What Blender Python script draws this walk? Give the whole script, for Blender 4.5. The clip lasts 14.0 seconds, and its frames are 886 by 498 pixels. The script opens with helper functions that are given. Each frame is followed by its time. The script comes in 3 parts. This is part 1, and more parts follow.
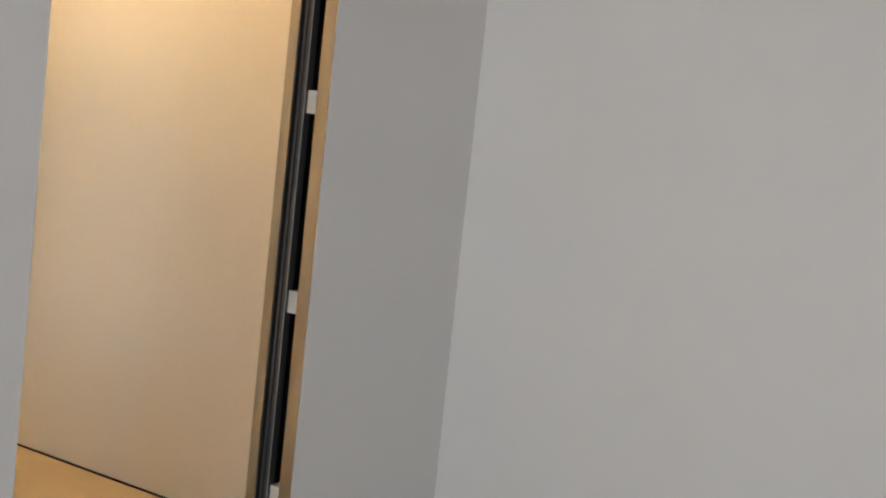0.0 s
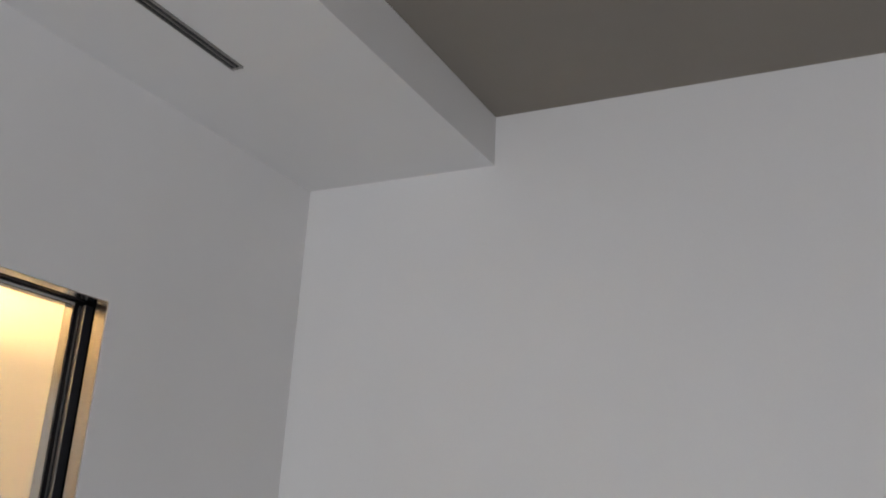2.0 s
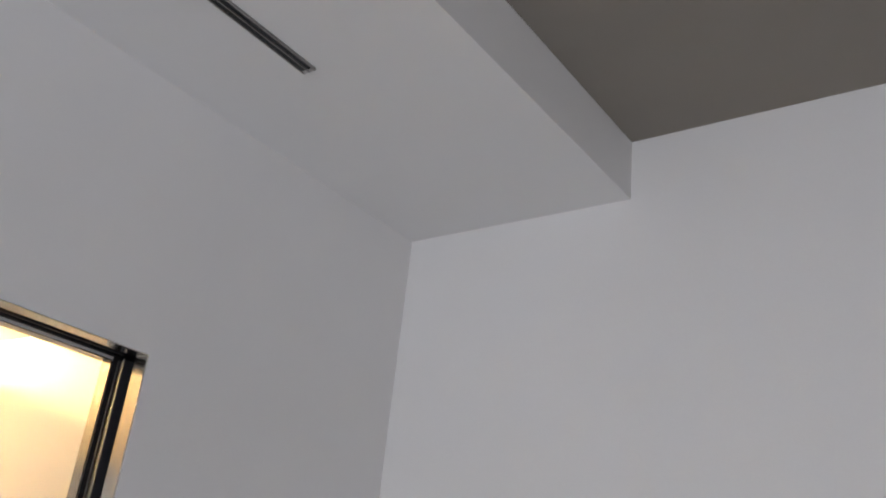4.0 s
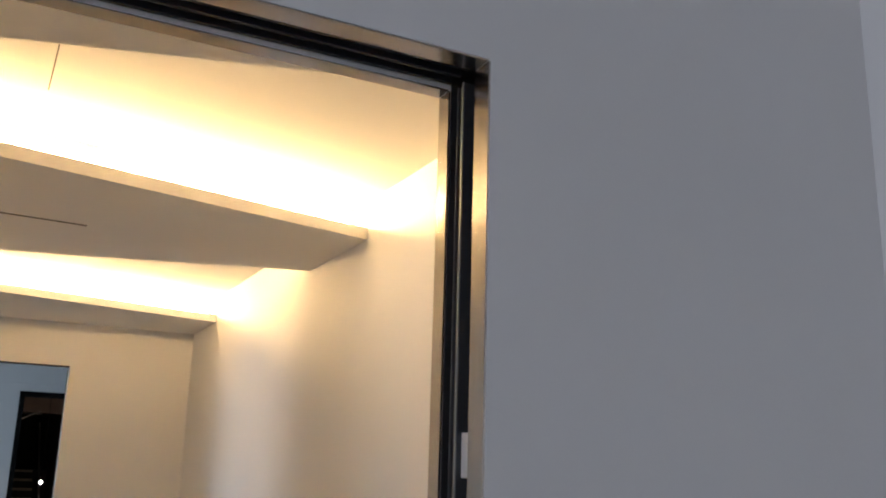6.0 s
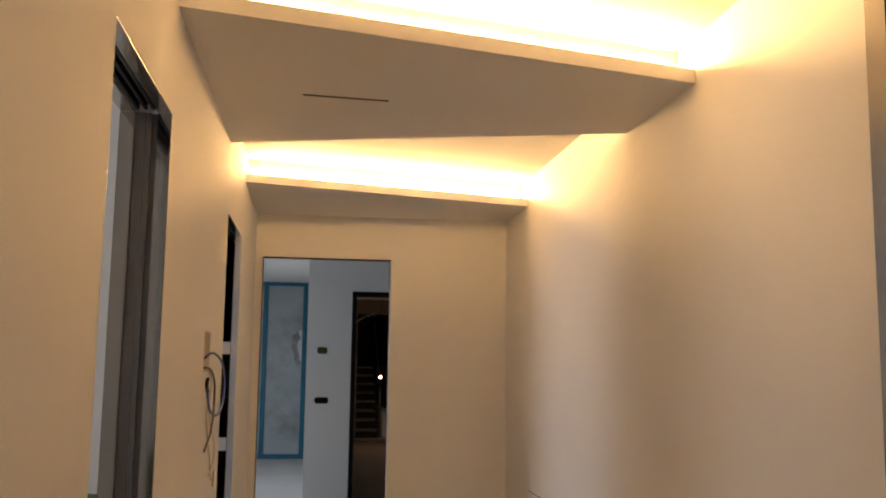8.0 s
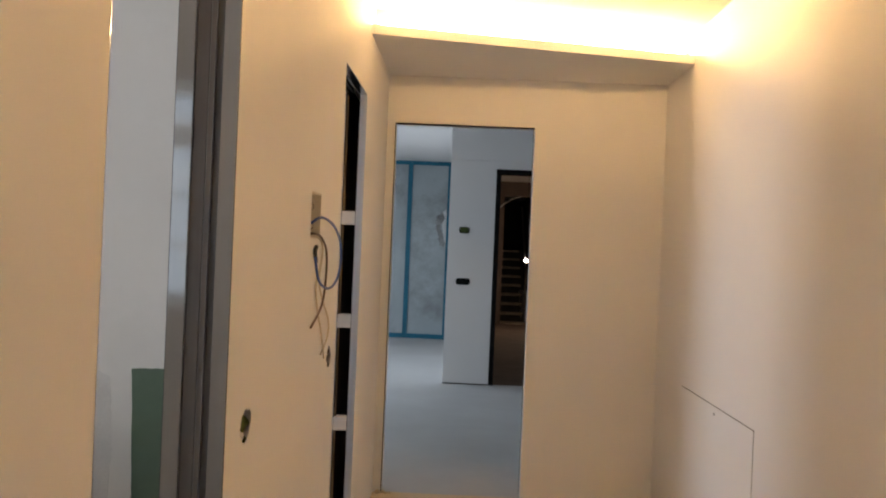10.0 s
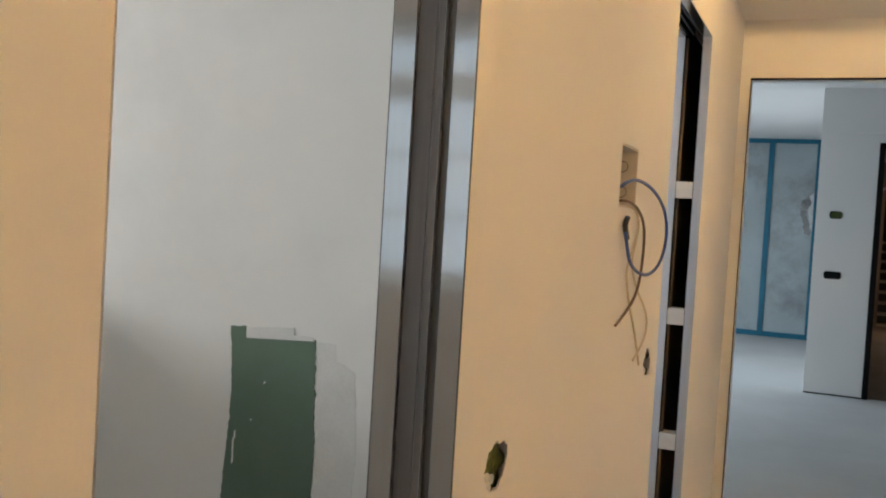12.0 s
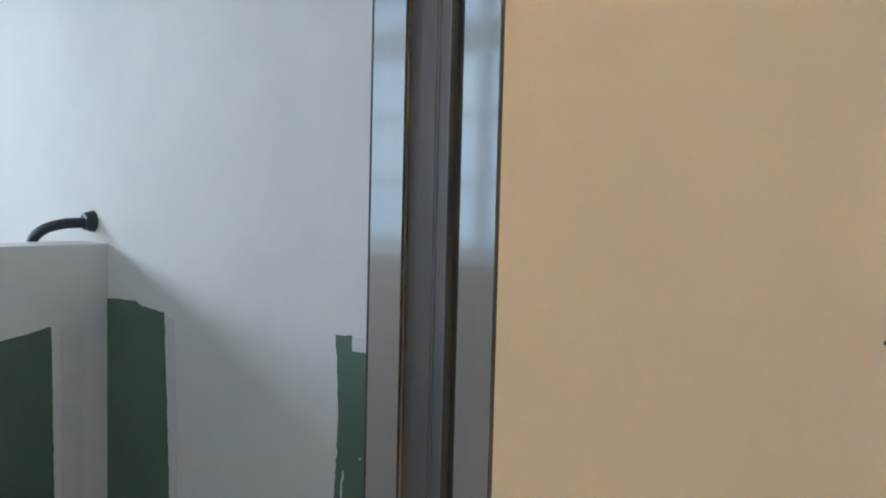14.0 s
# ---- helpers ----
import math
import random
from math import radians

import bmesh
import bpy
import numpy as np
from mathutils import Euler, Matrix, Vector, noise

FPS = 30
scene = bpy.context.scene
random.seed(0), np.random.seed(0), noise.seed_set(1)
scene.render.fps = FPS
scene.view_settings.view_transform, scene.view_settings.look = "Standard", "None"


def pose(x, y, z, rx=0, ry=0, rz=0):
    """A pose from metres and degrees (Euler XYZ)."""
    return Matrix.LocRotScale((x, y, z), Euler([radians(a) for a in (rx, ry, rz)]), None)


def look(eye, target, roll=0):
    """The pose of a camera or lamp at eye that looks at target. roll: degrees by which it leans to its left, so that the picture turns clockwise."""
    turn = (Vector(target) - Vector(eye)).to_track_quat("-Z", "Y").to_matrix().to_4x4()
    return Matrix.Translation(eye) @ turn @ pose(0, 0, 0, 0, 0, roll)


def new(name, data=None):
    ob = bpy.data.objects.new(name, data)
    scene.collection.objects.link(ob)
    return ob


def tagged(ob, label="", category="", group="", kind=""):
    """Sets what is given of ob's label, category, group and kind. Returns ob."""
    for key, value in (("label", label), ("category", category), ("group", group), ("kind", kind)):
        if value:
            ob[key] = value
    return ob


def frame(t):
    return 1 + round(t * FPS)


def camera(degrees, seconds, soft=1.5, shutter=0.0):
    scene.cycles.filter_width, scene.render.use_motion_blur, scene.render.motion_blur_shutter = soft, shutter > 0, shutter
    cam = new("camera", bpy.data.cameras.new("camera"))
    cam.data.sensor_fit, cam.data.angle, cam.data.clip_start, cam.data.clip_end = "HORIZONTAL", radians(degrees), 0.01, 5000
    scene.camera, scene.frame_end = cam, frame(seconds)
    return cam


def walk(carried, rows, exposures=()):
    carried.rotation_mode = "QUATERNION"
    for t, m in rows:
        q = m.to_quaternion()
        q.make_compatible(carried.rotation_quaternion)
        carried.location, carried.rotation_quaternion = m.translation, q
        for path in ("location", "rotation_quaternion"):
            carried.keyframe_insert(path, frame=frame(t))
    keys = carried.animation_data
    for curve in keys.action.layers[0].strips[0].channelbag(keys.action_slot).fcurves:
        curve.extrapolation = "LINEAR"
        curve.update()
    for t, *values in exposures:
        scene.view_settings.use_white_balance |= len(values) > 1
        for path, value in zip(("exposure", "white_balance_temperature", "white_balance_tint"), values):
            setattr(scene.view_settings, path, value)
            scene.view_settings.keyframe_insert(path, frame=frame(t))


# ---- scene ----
cam = camera(51.7, 14.0, soft=2.0)
PATH = [
    (0, (-1.019, -1.48, 1.336), (0.714, -0.49, 1.207), 6.1),
    (0.5, (-0.957, -1.424, 1.405), (0.884, -0.642, 1.45), 5.5),
    (1, (-0.946, -1.675, 1.48), (0.857, -0.874, 1.808), 2.9),
    (1.5, (-0.816, -1.772, 1.511), (0.923, -0.95, 2.056), 2.7),
    (2, (-0.729, -1.792, 1.543), (0.961, -0.913, 2.153), 3.3),
    (2.2, (-0.703, -1.769, 1.557), (0.984, -0.933, 2.233), 3.3),
    (4.3, (-0.132, -1.497, 1.584), (1.28, -0.322, 2.373), 5.6),
    (4.5, (-0.079, -1.421, 1.567), (1.306, -0.196, 2.331), 4.6),
    (5, (0.057, -1.199, 1.532), (1.336, 0.199, 2.171), 3.5),
    (5.5, (0.169, -1.074, 1.503), (1.306, 0.488, 2.02), 1.7),
    (6, (0.302, -1.038, 1.502), (1.181, 0.693, 1.984), 1.6),
    (6.5, (0.361, -1.004, 1.488), (0.976, 0.847, 1.93), 1.5),
    (7, (0.378, -0.911, 1.479), (0.839, 0.995, 1.872), 1.6),
    (7.5, (0.392, -0.756, 1.473), (0.733, 1.182, 1.831), 1.6),
    (8, (0.378, -0.63, 1.451), (0.649, 1.336, 1.703), 0.8),
    (8.2, (0.38, -0.587, 1.44), (0.619, 1.387, 1.656), 1.3),
    (10.5, (0.476, 0.05, 1.398), (0.282, 2.04, 1.371), 2.1),
    (11, (0.478, 0.226, 1.38), (0.073, 2.184, 1.331), 2.2),
    (11.5, (0.492, 0.412, 1.362), (-0.157, 2.301, 1.26), 3.2),
    (12, (0.449, 0.572, 1.369), (-0.333, 2.412, 1.299), 3.4),
    (12.5, (0.398, 0.734, 1.392), (-0.413, 2.561, 1.332), 2.3),
    (13, (0.438, 0.875, 1.392), (-0.407, 2.688, 1.381), 2.0),
    (13.5, (0.491, 1.049, 1.372), (-0.567, 2.745, 1.31), 1.3),
    (14, (0.393, 1.203, 1.357), (-0.925, 2.702, 1.222), 1.4),
]
EXPOSURE = [(0, 0.03, 6800, 9), (0.6, 0.0, 6550, 6), (1.5, -0.12, 6450, 9), (4.5, 0.05, 6300, 12), (5.2, 0.0, 6250, 12), (6, -0.5, 5800, 12), (6.5, -0.77, 5480, 13), (7.2, -0.93, 6400, 17), (8, -0.82, 7100, 20), (10.5, -0.26, 6600, 16), (11.5, -0.12, 7050, 14), (12.5, -0.05, 5920, 10), (13.5, -0.15, 5680, 9), (14, -0.17, 5450, 8)]
walk(cam, [(t, look(eye, aim, roll)) for t, eye, aim, roll in PATH], EXPOSURE)

# ---- world and light ----
world = bpy.data.worlds.new("world")
scene.world = world
world.use_nodes = True
sky = world.node_tree.nodes.new("ShaderNodeTexSky")
sky.sky_type, sky.sun_disc = "NISHITA", False
sky.sun_elevation, sky.sun_rotation = radians(35), radians(200)
world.node_tree.nodes["Background"].inputs["Strength"].default_value = 0.1
world.node_tree.links.new(sky.outputs[0], world.node_tree.nodes["Background"].inputs["Color"])

LED_STRENGTH = 385.0
LED_COLOR = (1.0, 0.61, 0.23, 1)


def daylight(name, eye, aim, width, height, watts, color):
    """Sky light standing in a window's opening."""
    data = bpy.data.lights.new(name, "AREA")
    data.shape, data.size, data.size_y, data.energy, data.color = "RECTANGLE", width, height, watts, color
    ob = new(name, data)
    ob.matrix_world = look(eye, aim)
    return ob


daylight("daylight_room", (-3.12, -1.6, 1.65), (0, -1.6, 1.65), 1.9, 1.5, 50, (0.94, 0.95, 1.0))
daylight("daylight_bath", (-2.86, 1.0, 1.6), (0, 1.0, 1.58), 1.1, 0.32, 31, (0.89, 0.96, 1.0))
# second lamp: unseen, added so the bathroom jambs mirror bright bluish panes
daylight("jamb_reflection_light", (-1.2, 0.22, 1.555), (-1.2, 3, 1.555), 1.5, 0.8, 1.8, (0.6, 0.82, 1.0))
daylight("daylight_living", (-2.58, 9.4, 1.4), (0, 9.4, -0.4), 4.0, 1.6, 86, (0.77, 0.91, 1.0))
daylight("daylight_bedroom", (-2.58, 3.75, 1.75), (0, 3.75, 1.3), 0.95, 0.8, 40, (0.72, 0.86, 1.0))


# ---- materials ----
def material(name, color, rough=0.6, metal=0.0, spread=0.06, scale=3.0, grain=0.0, grain_scale=300.0, bump=0.0, bump_scale=120.0, stretch=(1, 1, 1), tint=None, tint_amount=0.0, tint_scale=1.2, sheen=0.5):
    """A surface with cloudy variation, fine grain and relief in metres."""
    m = bpy.data.materials.new(name)
    m.use_nodes = True
    nt = m.node_tree
    b = nt.nodes["Principled BSDF"]
    b.inputs["Roughness"].default_value, b.inputs["Metallic"].default_value, b.inputs["Specular IOR Level"].default_value = rough, metal, sheen
    co = nt.nodes.new("ShaderNodeNewGeometry")
    mp = nt.nodes.new("ShaderNodeMapping")
    mp.inputs["Scale"].default_value = stretch
    nt.links.new(co.outputs["Position"], mp.inputs["Vector"])

    def field(size, detail=4.0, r=0.55):
        n = nt.nodes.new("ShaderNodeTexNoise")
        n.inputs["Scale"].default_value, n.inputs["Detail"].default_value, n.inputs["Roughness"].default_value = size, detail, r
        nt.links.new(mp.outputs[0], n.inputs["Vector"])
        return n

    def mixed(a, c, fac, kind="MIX"):
        x = nt.nodes.new("ShaderNodeMix")
        x.data_type, x.blend_type = "RGBA", kind
        for sock, v in ((x.inputs[6], a), (x.inputs[7], c), (x.inputs[0], fac)):
            if isinstance(v, bpy.types.NodeSocket):
                nt.links.new(v, sock)
            else:
                sock.default_value = v
        return x.outputs[2]

    def ramp(src, lo, hi):
        r = nt.nodes.new("ShaderNodeMapRange")
        r.inputs[1].default_value, r.inputs[2].default_value = lo, hi
        nt.links.new(src, r.inputs[0])
        return r.outputs[0]

    dark = tuple(c * (1 - spread) for c in color) + (1,)
    light = tuple(min(1, c * (1 + spread)) for c in color) + (1,)
    col = mixed(dark, light, ramp(field(scale).outputs[0], 0.3, 0.7))
    if grain:
        g = ramp(field(grain_scale, 2.0).outputs[0], 0.3, 0.7)
        col = mixed(col, mixed(tuple(1 - grain for _ in range(3)) + (1,), (1, 1, 1, 1), g), 1.0, "MULTIPLY")
    if tint is not None:
        f = nt.nodes.new("ShaderNodeMath")
        f.operation = "MULTIPLY"
        f.inputs[1].default_value = tint_amount
        nt.links.new(ramp(field(tint_scale, 6.0, 0.65).outputs[0], 0.48, 0.68), f.inputs[0])
        col = mixed(col, tint + (1,), f.outputs[0])
    nt.links.new(col, b.inputs["Base Color"])
    rr = nt.nodes.new("ShaderNodeMapRange")
    rr.inputs[3].default_value, rr.inputs[4].default_value = max(0.02, rough * 0.85), min(1, rough * 1.15)
    nt.links.new(field(scale * 6).outputs[0], rr.inputs[0])
    nt.links.new(rr.outputs[0], b.inputs["Roughness"])
    if bump:
        bp = nt.nodes.new("ShaderNodeBump")
        bp.inputs["Strength"].default_value, bp.inputs["Distance"].default_value = 0.6, bump
        nt.links.new(field(bump_scale, 5.0).outputs[0], bp.inputs["Height"])
        nt.links.new(bp.outputs[0], b.inputs["Normal"])
    return m


def emitter(name, color, strength):
    m = bpy.data.materials.new(name)
    m.use_nodes = True
    b = m.node_tree.nodes["Principled BSDF"]
    b.inputs["Base Color"].default_value = (0.8, 0.8, 0.8, 1)
    b.inputs["Emission Color"].default_value, b.inputs["Emission Strength"].default_value = color, strength
    return m


PLASTER = material("white_wall_paint", (0.87, 0.86, 0.85), 0.7, spread=0.015, scale=1.6, grain=0.015, bump=0.0006, bump_scale=90)
CEILING = material("white_ceiling_paint", (0.87, 0.86, 0.85), 0.8, spread=0.012, scale=1.4, bump=0.0004, bump_scale=110)
TAUPE = material("taupe_ceiling_paint", (0.3, 0.27, 0.235), 0.8, spread=0.02, scale=2, bump=0.0004)
SKIM = material("bathroom_plaster_skim", (0.82, 0.8, 0.76), 0.75, spread=0.03, scale=2.4, grain=0.02, bump=0.0012, bump_scale=35, tint=(0.66, 0.64, 0.6), tint_amount=0.3, tint_scale=2.6)
GREEN = material("green_plasterboard", (0.125, 0.185, 0.13), 0.8, spread=0.09, scale=5, grain=0.08, grain_scale=420, bump=0.0003, bump_scale=500, tint=(0.145, 0.195, 0.15), tint_amount=0.55, tint_scale=9)
FILLER = material("filler_smear", (0.75, 0.735, 0.7), 0.8, spread=0.05, scale=14, grain=0.06, grain_scale=160, bump=0.0012, bump_scale=60)
STEEL = material("brushed_galvanised_steel", (0.54, 0.52, 0.5), 0.19, metal=1.0, spread=0.07, scale=5, grain=0.04, grain_scale=500, stretch=(6, 6, 0.25))
STEEL_FILM = material("brushed_steel_under_film", (0.58, 0.565, 0.55), 0.08, metal=1.0, spread=0.06, scale=5, grain=0.04, grain_scale=500, stretch=(6, 6, 0.25))
STEEL_PALE = material("satin_galvanised_steel", (0.62, 0.62, 0.64), 0.34, metal=1.0, spread=0.07, scale=5, grain=0.04, grain_scale=500, stretch=(6, 6, 0.25))
STEEL_DULL = material("dull_galvanised_steel", (0.4, 0.385, 0.37), 0.42, metal=1.0, spread=0.09, scale=6, grain=0.06, stretch=(8, 8, 0.3))
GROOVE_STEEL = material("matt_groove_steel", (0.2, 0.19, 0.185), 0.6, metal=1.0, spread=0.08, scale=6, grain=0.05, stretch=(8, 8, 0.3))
STEEL_EDGE = material("bluish_edge_line", (0.24, 0.25, 0.265), 0.5, metal=0.3, spread=0.1, scale=8, stretch=(6, 6, 0.4))
GUIDE = material("dark_guide_steel", (0.075, 0.078, 0.085), 0.38, metal=0.3, spread=0.1, scale=6, grain=0.06, stretch=(8, 8, 0.3))
# dark grey of the groove side and of the drawn shadow gaps
GROOVE = material("jamb_gap_grey", (0.07, 0.069, 0.069), 0.45, spread=0.08, scale=8)
RUBBER = material("black_track_plastic", (0.012, 0.012, 0.014), 0.45, spread=0.1)
# shade of the open pockets, put into the colour of their lining
POCKET_SHADE = material("pocket_shade_lining", (0.02, 0.019, 0.02), 0.75, spread=0.2, scale=6)
BATTEN = material("brown_batten_wood", (0.2, 0.125, 0.075), 0.7, spread=0.15, scale=12, grain=0.12, stretch=(5, 5, 0.4))
SPACER = material("white_spacer_plastic", (0.68, 0.67, 0.65), 0.5, spread=0.03, scale=20)
TAN_FLOOR = material("dusty_corridor_screed", (0.74, 0.6, 0.4), 0.85, spread=0.08, scale=3, grain=0.12, grain_scale=200, bump=0.0015, bump_scale=70, tint=(0.7, 0.6, 0.46), tint_amount=0.5)
SCREED = material("pale_grey_screed", (0.52, 0.53, 0.53), 0.7, spread=0.05, scale=1.5, grain=0.06, grain_scale=160, bump=0.001, bump_scale=60, tint=(0.42, 0.42, 0.42), tint_amount=0.4, tint_scale=0.9)
RAW_SCREED = material("rough_grey_screed", (0.26, 0.25, 0.24), 0.85, spread=0.12, scale=3, grain=0.1, bump=0.002, bump_scale=50)
RAW_PLASTER = material("raw_brown_plaster", (0.6, 0.535, 0.475), 0.85, spread=0.08, scale=2.5, grain=0.06, bump=0.001, bump_scale=50)
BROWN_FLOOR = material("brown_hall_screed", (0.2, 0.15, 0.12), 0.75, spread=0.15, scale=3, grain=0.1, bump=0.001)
GAP = material("dark_joint", (0.03, 0.025, 0.02), 0.9, spread=0.1)
BLACK_FRAME = material("black_frame_paint", (0.009, 0.008, 0.008), 0.8, spread=0.1, sheen=0.12)
BLUE_TAPE = material("blue_protective_film", (0.003, 0.145, 0.24), 0.5, spread=0.18, scale=6, grain=0.05)
MILKY = material("dusty_glazing", (0.4, 0.47, 0.5), 0.4, spread=0.09, scale=1.6, grain=0.04, grain_scale=60, tint=(0.2, 0.22, 0.23), tint_amount=0.75, tint_scale=1.7)
BOX_GREY = material("beige_plastic_box", (0.68, 0.63, 0.57), 0.5, spread=0.05, scale=30)
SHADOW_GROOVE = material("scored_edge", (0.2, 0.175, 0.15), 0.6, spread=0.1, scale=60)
BLUE_WIRE = material("blue_cable_sheath", (0.02, 0.075, 0.34), 0.4, spread=0.08, scale=40)
BROWN_WIRE = material("brown_cable_sheath", (0.11, 0.07, 0.05), 0.45, spread=0.1, scale=40)
WHITE_WIRE = material("cream_cable_sheath", (0.62, 0.55, 0.45), 0.5, spread=0.06, scale=40)
BLACK_TAPE = material("black_insulating_tape", (0.012, 0.012, 0.012), 0.45, spread=0.1, scale=60)
CONDUIT = material("black_corrugated_conduit", (0.022, 0.026, 0.03), 0.45, spread=0.2, scale=40)
RED_CAP = material("red_plastic_cap", (0.42, 0.055, 0.035), 0.4, spread=0.08, scale=60)
BLUE_CAP = material("grey_blue_plastic_cap", (0.13, 0.17, 0.21), 0.4, spread=0.08, scale=60)
HOLE_GREY = material("dusty_hole_lining", (0.07, 0.065, 0.05), 0.9, spread=0.9, scale=45, bump=0.004, bump_scale=80, tint=(0.5, 0.46, 0.4), tint_amount=0.8, tint_scale=40)
HOLE_WOOL = material("green_board_core", (0.13, 0.15, 0.035), 0.9, spread=0.75, scale=45, bump=0.004, bump_scale=90)
SOCKET_GREEN = material("olive_mounting_box", (0.06, 0.085, 0.02), 0.75, spread=0.2, scale=80)
SOCKET_DARK = material("black_mounting_box", (0.008, 0.009, 0.009), 0.8, sheen=0.15, spread=0.2, scale=80)
TREAD = material("pale_stair_tread", (0.32, 0.26, 0.2), 0.6, spread=0.12, scale=8)
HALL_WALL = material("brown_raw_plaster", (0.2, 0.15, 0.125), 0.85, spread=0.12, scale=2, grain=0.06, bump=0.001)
# near-black that carries the stairwell's darkness in its colour
STAIR_DARK = material("stairwell_darkness", (0.03, 0.026, 0.024), 0.8, spread=0.2, scale=8)
WHITE_FRAME = material("white_window_frame", (0.75, 0.75, 0.74), 0.4, spread=0.02)
LED = emitter("warm_led_diffuser", LED_COLOR, LED_STRENGTH)
LED_DIM = emitter("dim_warm_led_diffuser", LED_COLOR, LED_STRENGTH * 0.3)
BULB = emitter("warm_bulb", (1, 0.78, 0.55, 1), 1200)


# ---- mesh helpers ----
def box(bm, x0, x1, y0, y1, z0, z1):
    vs = [bm.verts.new((x, y, z)) for z in (z0, z1) for x, y in ((x0, y0), (x1, y0), (x1, y1), (x0, y1))]
    for f in ((3, 2, 1, 0), (4, 5, 6, 7), (0, 1, 5, 4), (1, 2, 6, 5), (2, 3, 7, 6), (3, 0, 4, 7)):
        bm.faces.new([vs[i] for i in f])
    return vs


def prism(bm, outline, z0, z1):
    """An upright prism over an outline of (x, y)."""
    low = [bm.verts.new((x, y, z0)) for x, y in outline]
    top = [bm.verts.new((x, y, z1)) for x, y in outline]
    n = len(outline)
    bm.faces.new(low[::-1])
    bm.faces.new(top)
    for i in range(n):
        bm.faces.new((low[i], low[(i + 1) % n], top[(i + 1) % n], top[i]))


def tube(bm, a, b, r, sides=16, r2=None):
    a, b = Vector(a), Vector(b)
    turn = (b - a).to_track_quat("Z", "Y").to_matrix()
    rings = []
    for p, q in ((a, r), (b, r if r2 is None else r2)):
        rings.append([bm.verts.new(p + turn @ Vector((q * math.cos(2 * math.pi * i / sides), q * math.sin(2 * math.pi * i / sides), 0))) for i in range(sides)])
    for i in range(sides):
        j = (i + 1) % sides
        bm.faces.new((rings[0][i], rings[0][j], rings[1][j], rings[1][i]))
    bm.faces.new(rings[0][::-1])
    bm.faces.new(rings[1])


def bevelled(bm, width, segments=2):
    bmesh.ops.bevel(bm, geom=bm.edges[:], offset=width, segments=segments, affect="EDGES", profile=0.5)
    return bm


def mesh(name, bm, mat, smooth=False):
    bmesh.ops.recalc_face_normals(bm, faces=bm.faces[:])
    data = bpy.data.meshes.new(name)
    bm.to_mesh(data)
    bm.free()
    data.materials.append(mat)
    if smooth:
        for p in data.polygons:
            p.use_smooth = True
    return data


def structure(name, boxes, mat, label="", category=""):
    """One closed shell over the union of the boxes."""
    grid = [sorted({round(b[k], 5) for b in boxes for k in (2 * axis, 2 * axis + 1)}) for axis in range(3)]
    spot = [{v: i for i, v in enumerate(g)} for g in grid]
    solid = set()
    for b in boxes:
        span = [range(spot[axis][round(b[2 * axis], 5)], spot[axis][round(b[2 * axis + 1], 5)]) for axis in range(3)]
        solid.update((i, j, k) for i in span[0] for j in span[1] for k in span[2])
    bm = bmesh.new()
    corner = {}

    def at(*ijk):
        if ijk not in corner:
            corner[ijk] = bm.verts.new([grid[axis][ijk[axis]] for axis in range(3)])
        return corner[ijk]

    for cell in sorted(solid):
        for axis in range(3):
            u, v = (axis + 1) % 3, (axis + 2) % 3
            for side in (0, 1):
                beside = list(cell)
                beside[axis] += 2 * side - 1
                if tuple(beside) in solid:
                    continue
                ring = []
                for du, dv in ((0, 0), (1, 0), (1, 1), (0, 1)):
                    c = list(cell)
                    c[axis], c[u], c[v] = c[axis] + side, c[u] + du, c[v] + dv
                    ring.append(at(*c))
                bm.faces.new(ring if side else ring[::-1])
    return tagged(new(name, mesh(name, bm, mat)), label, category, kind="structure")


def part(name, bm, mat, parent, label="", smooth=False):
    ob = new(name, mesh(name, bm, mat, smooth))
    ob.parent = parent
    return tagged(ob, label)


def slab_part(name, b, mat, parent, label="", bevel=0.0):
    bm = bmesh.new()
    box(bm, *b)
    if bevel:
        bevelled(bm, bevel)
    return part(name, bm, mat, parent, label)


def wire(name, points, radius, mat, parent=None, label=""):
    """A round cable along a smooth line."""
    cu = bpy.data.curves.new(name, "CURVE")
    cu.dimensions, cu.bevel_depth, cu.bevel_resolution, cu.use_fill_caps = "3D", radius, 3, True
    sp = cu.splines.new("NURBS")
    sp.points.add(len(points) - 1)
    for p, c in zip(sp.points, points):
        p.co = (*c, 1)
    sp.use_endpoint_u, sp.order_u, sp.resolution_u = True, 3, 10
    tmp = bpy.data.objects.new("tmp", cu)
    data = bpy.data.meshes.new_from_object(tmp)
    bpy.data.objects.remove(tmp)
    data.materials.clear()
    data.materials.append(mat)
    for p in data.polygons:
        p.use_smooth = True
    ob = new(name, data)
    if parent is not None:
        ob.parent = parent
    return tagged(ob, label)


# ---- plan, in metres ----
DOOR_TOP = 2.075                 # head of the pocket doors
XR = 1.573                       # east face of the corridor
XE = 1.695                       # east wall of the first room
WT = 0.155                       # wall between first room and corridor
LT = 0.126                       # wall along the corridor's west side
Y_END, END_T = 5.073, 0.12       # end wall
Z_CEIL, Z_SLAB, Z_LIP = 2.52, 2.368, 2.414
Z_SOFFIT, Z_HIGH = 2.678, 2.846
ENTRY = (0.06, 0.894)           # opening between first room and corridor, in x
BATH = (1.05, 1.705)            # bathroom opening, in y
BED = (3.27, 3.995)             # bedroom opening, in y
END_DOOR = (0.046, 0.837)        # opening in the end wall, in x
Y_TILE = 2.24                   # bathroom's north wall

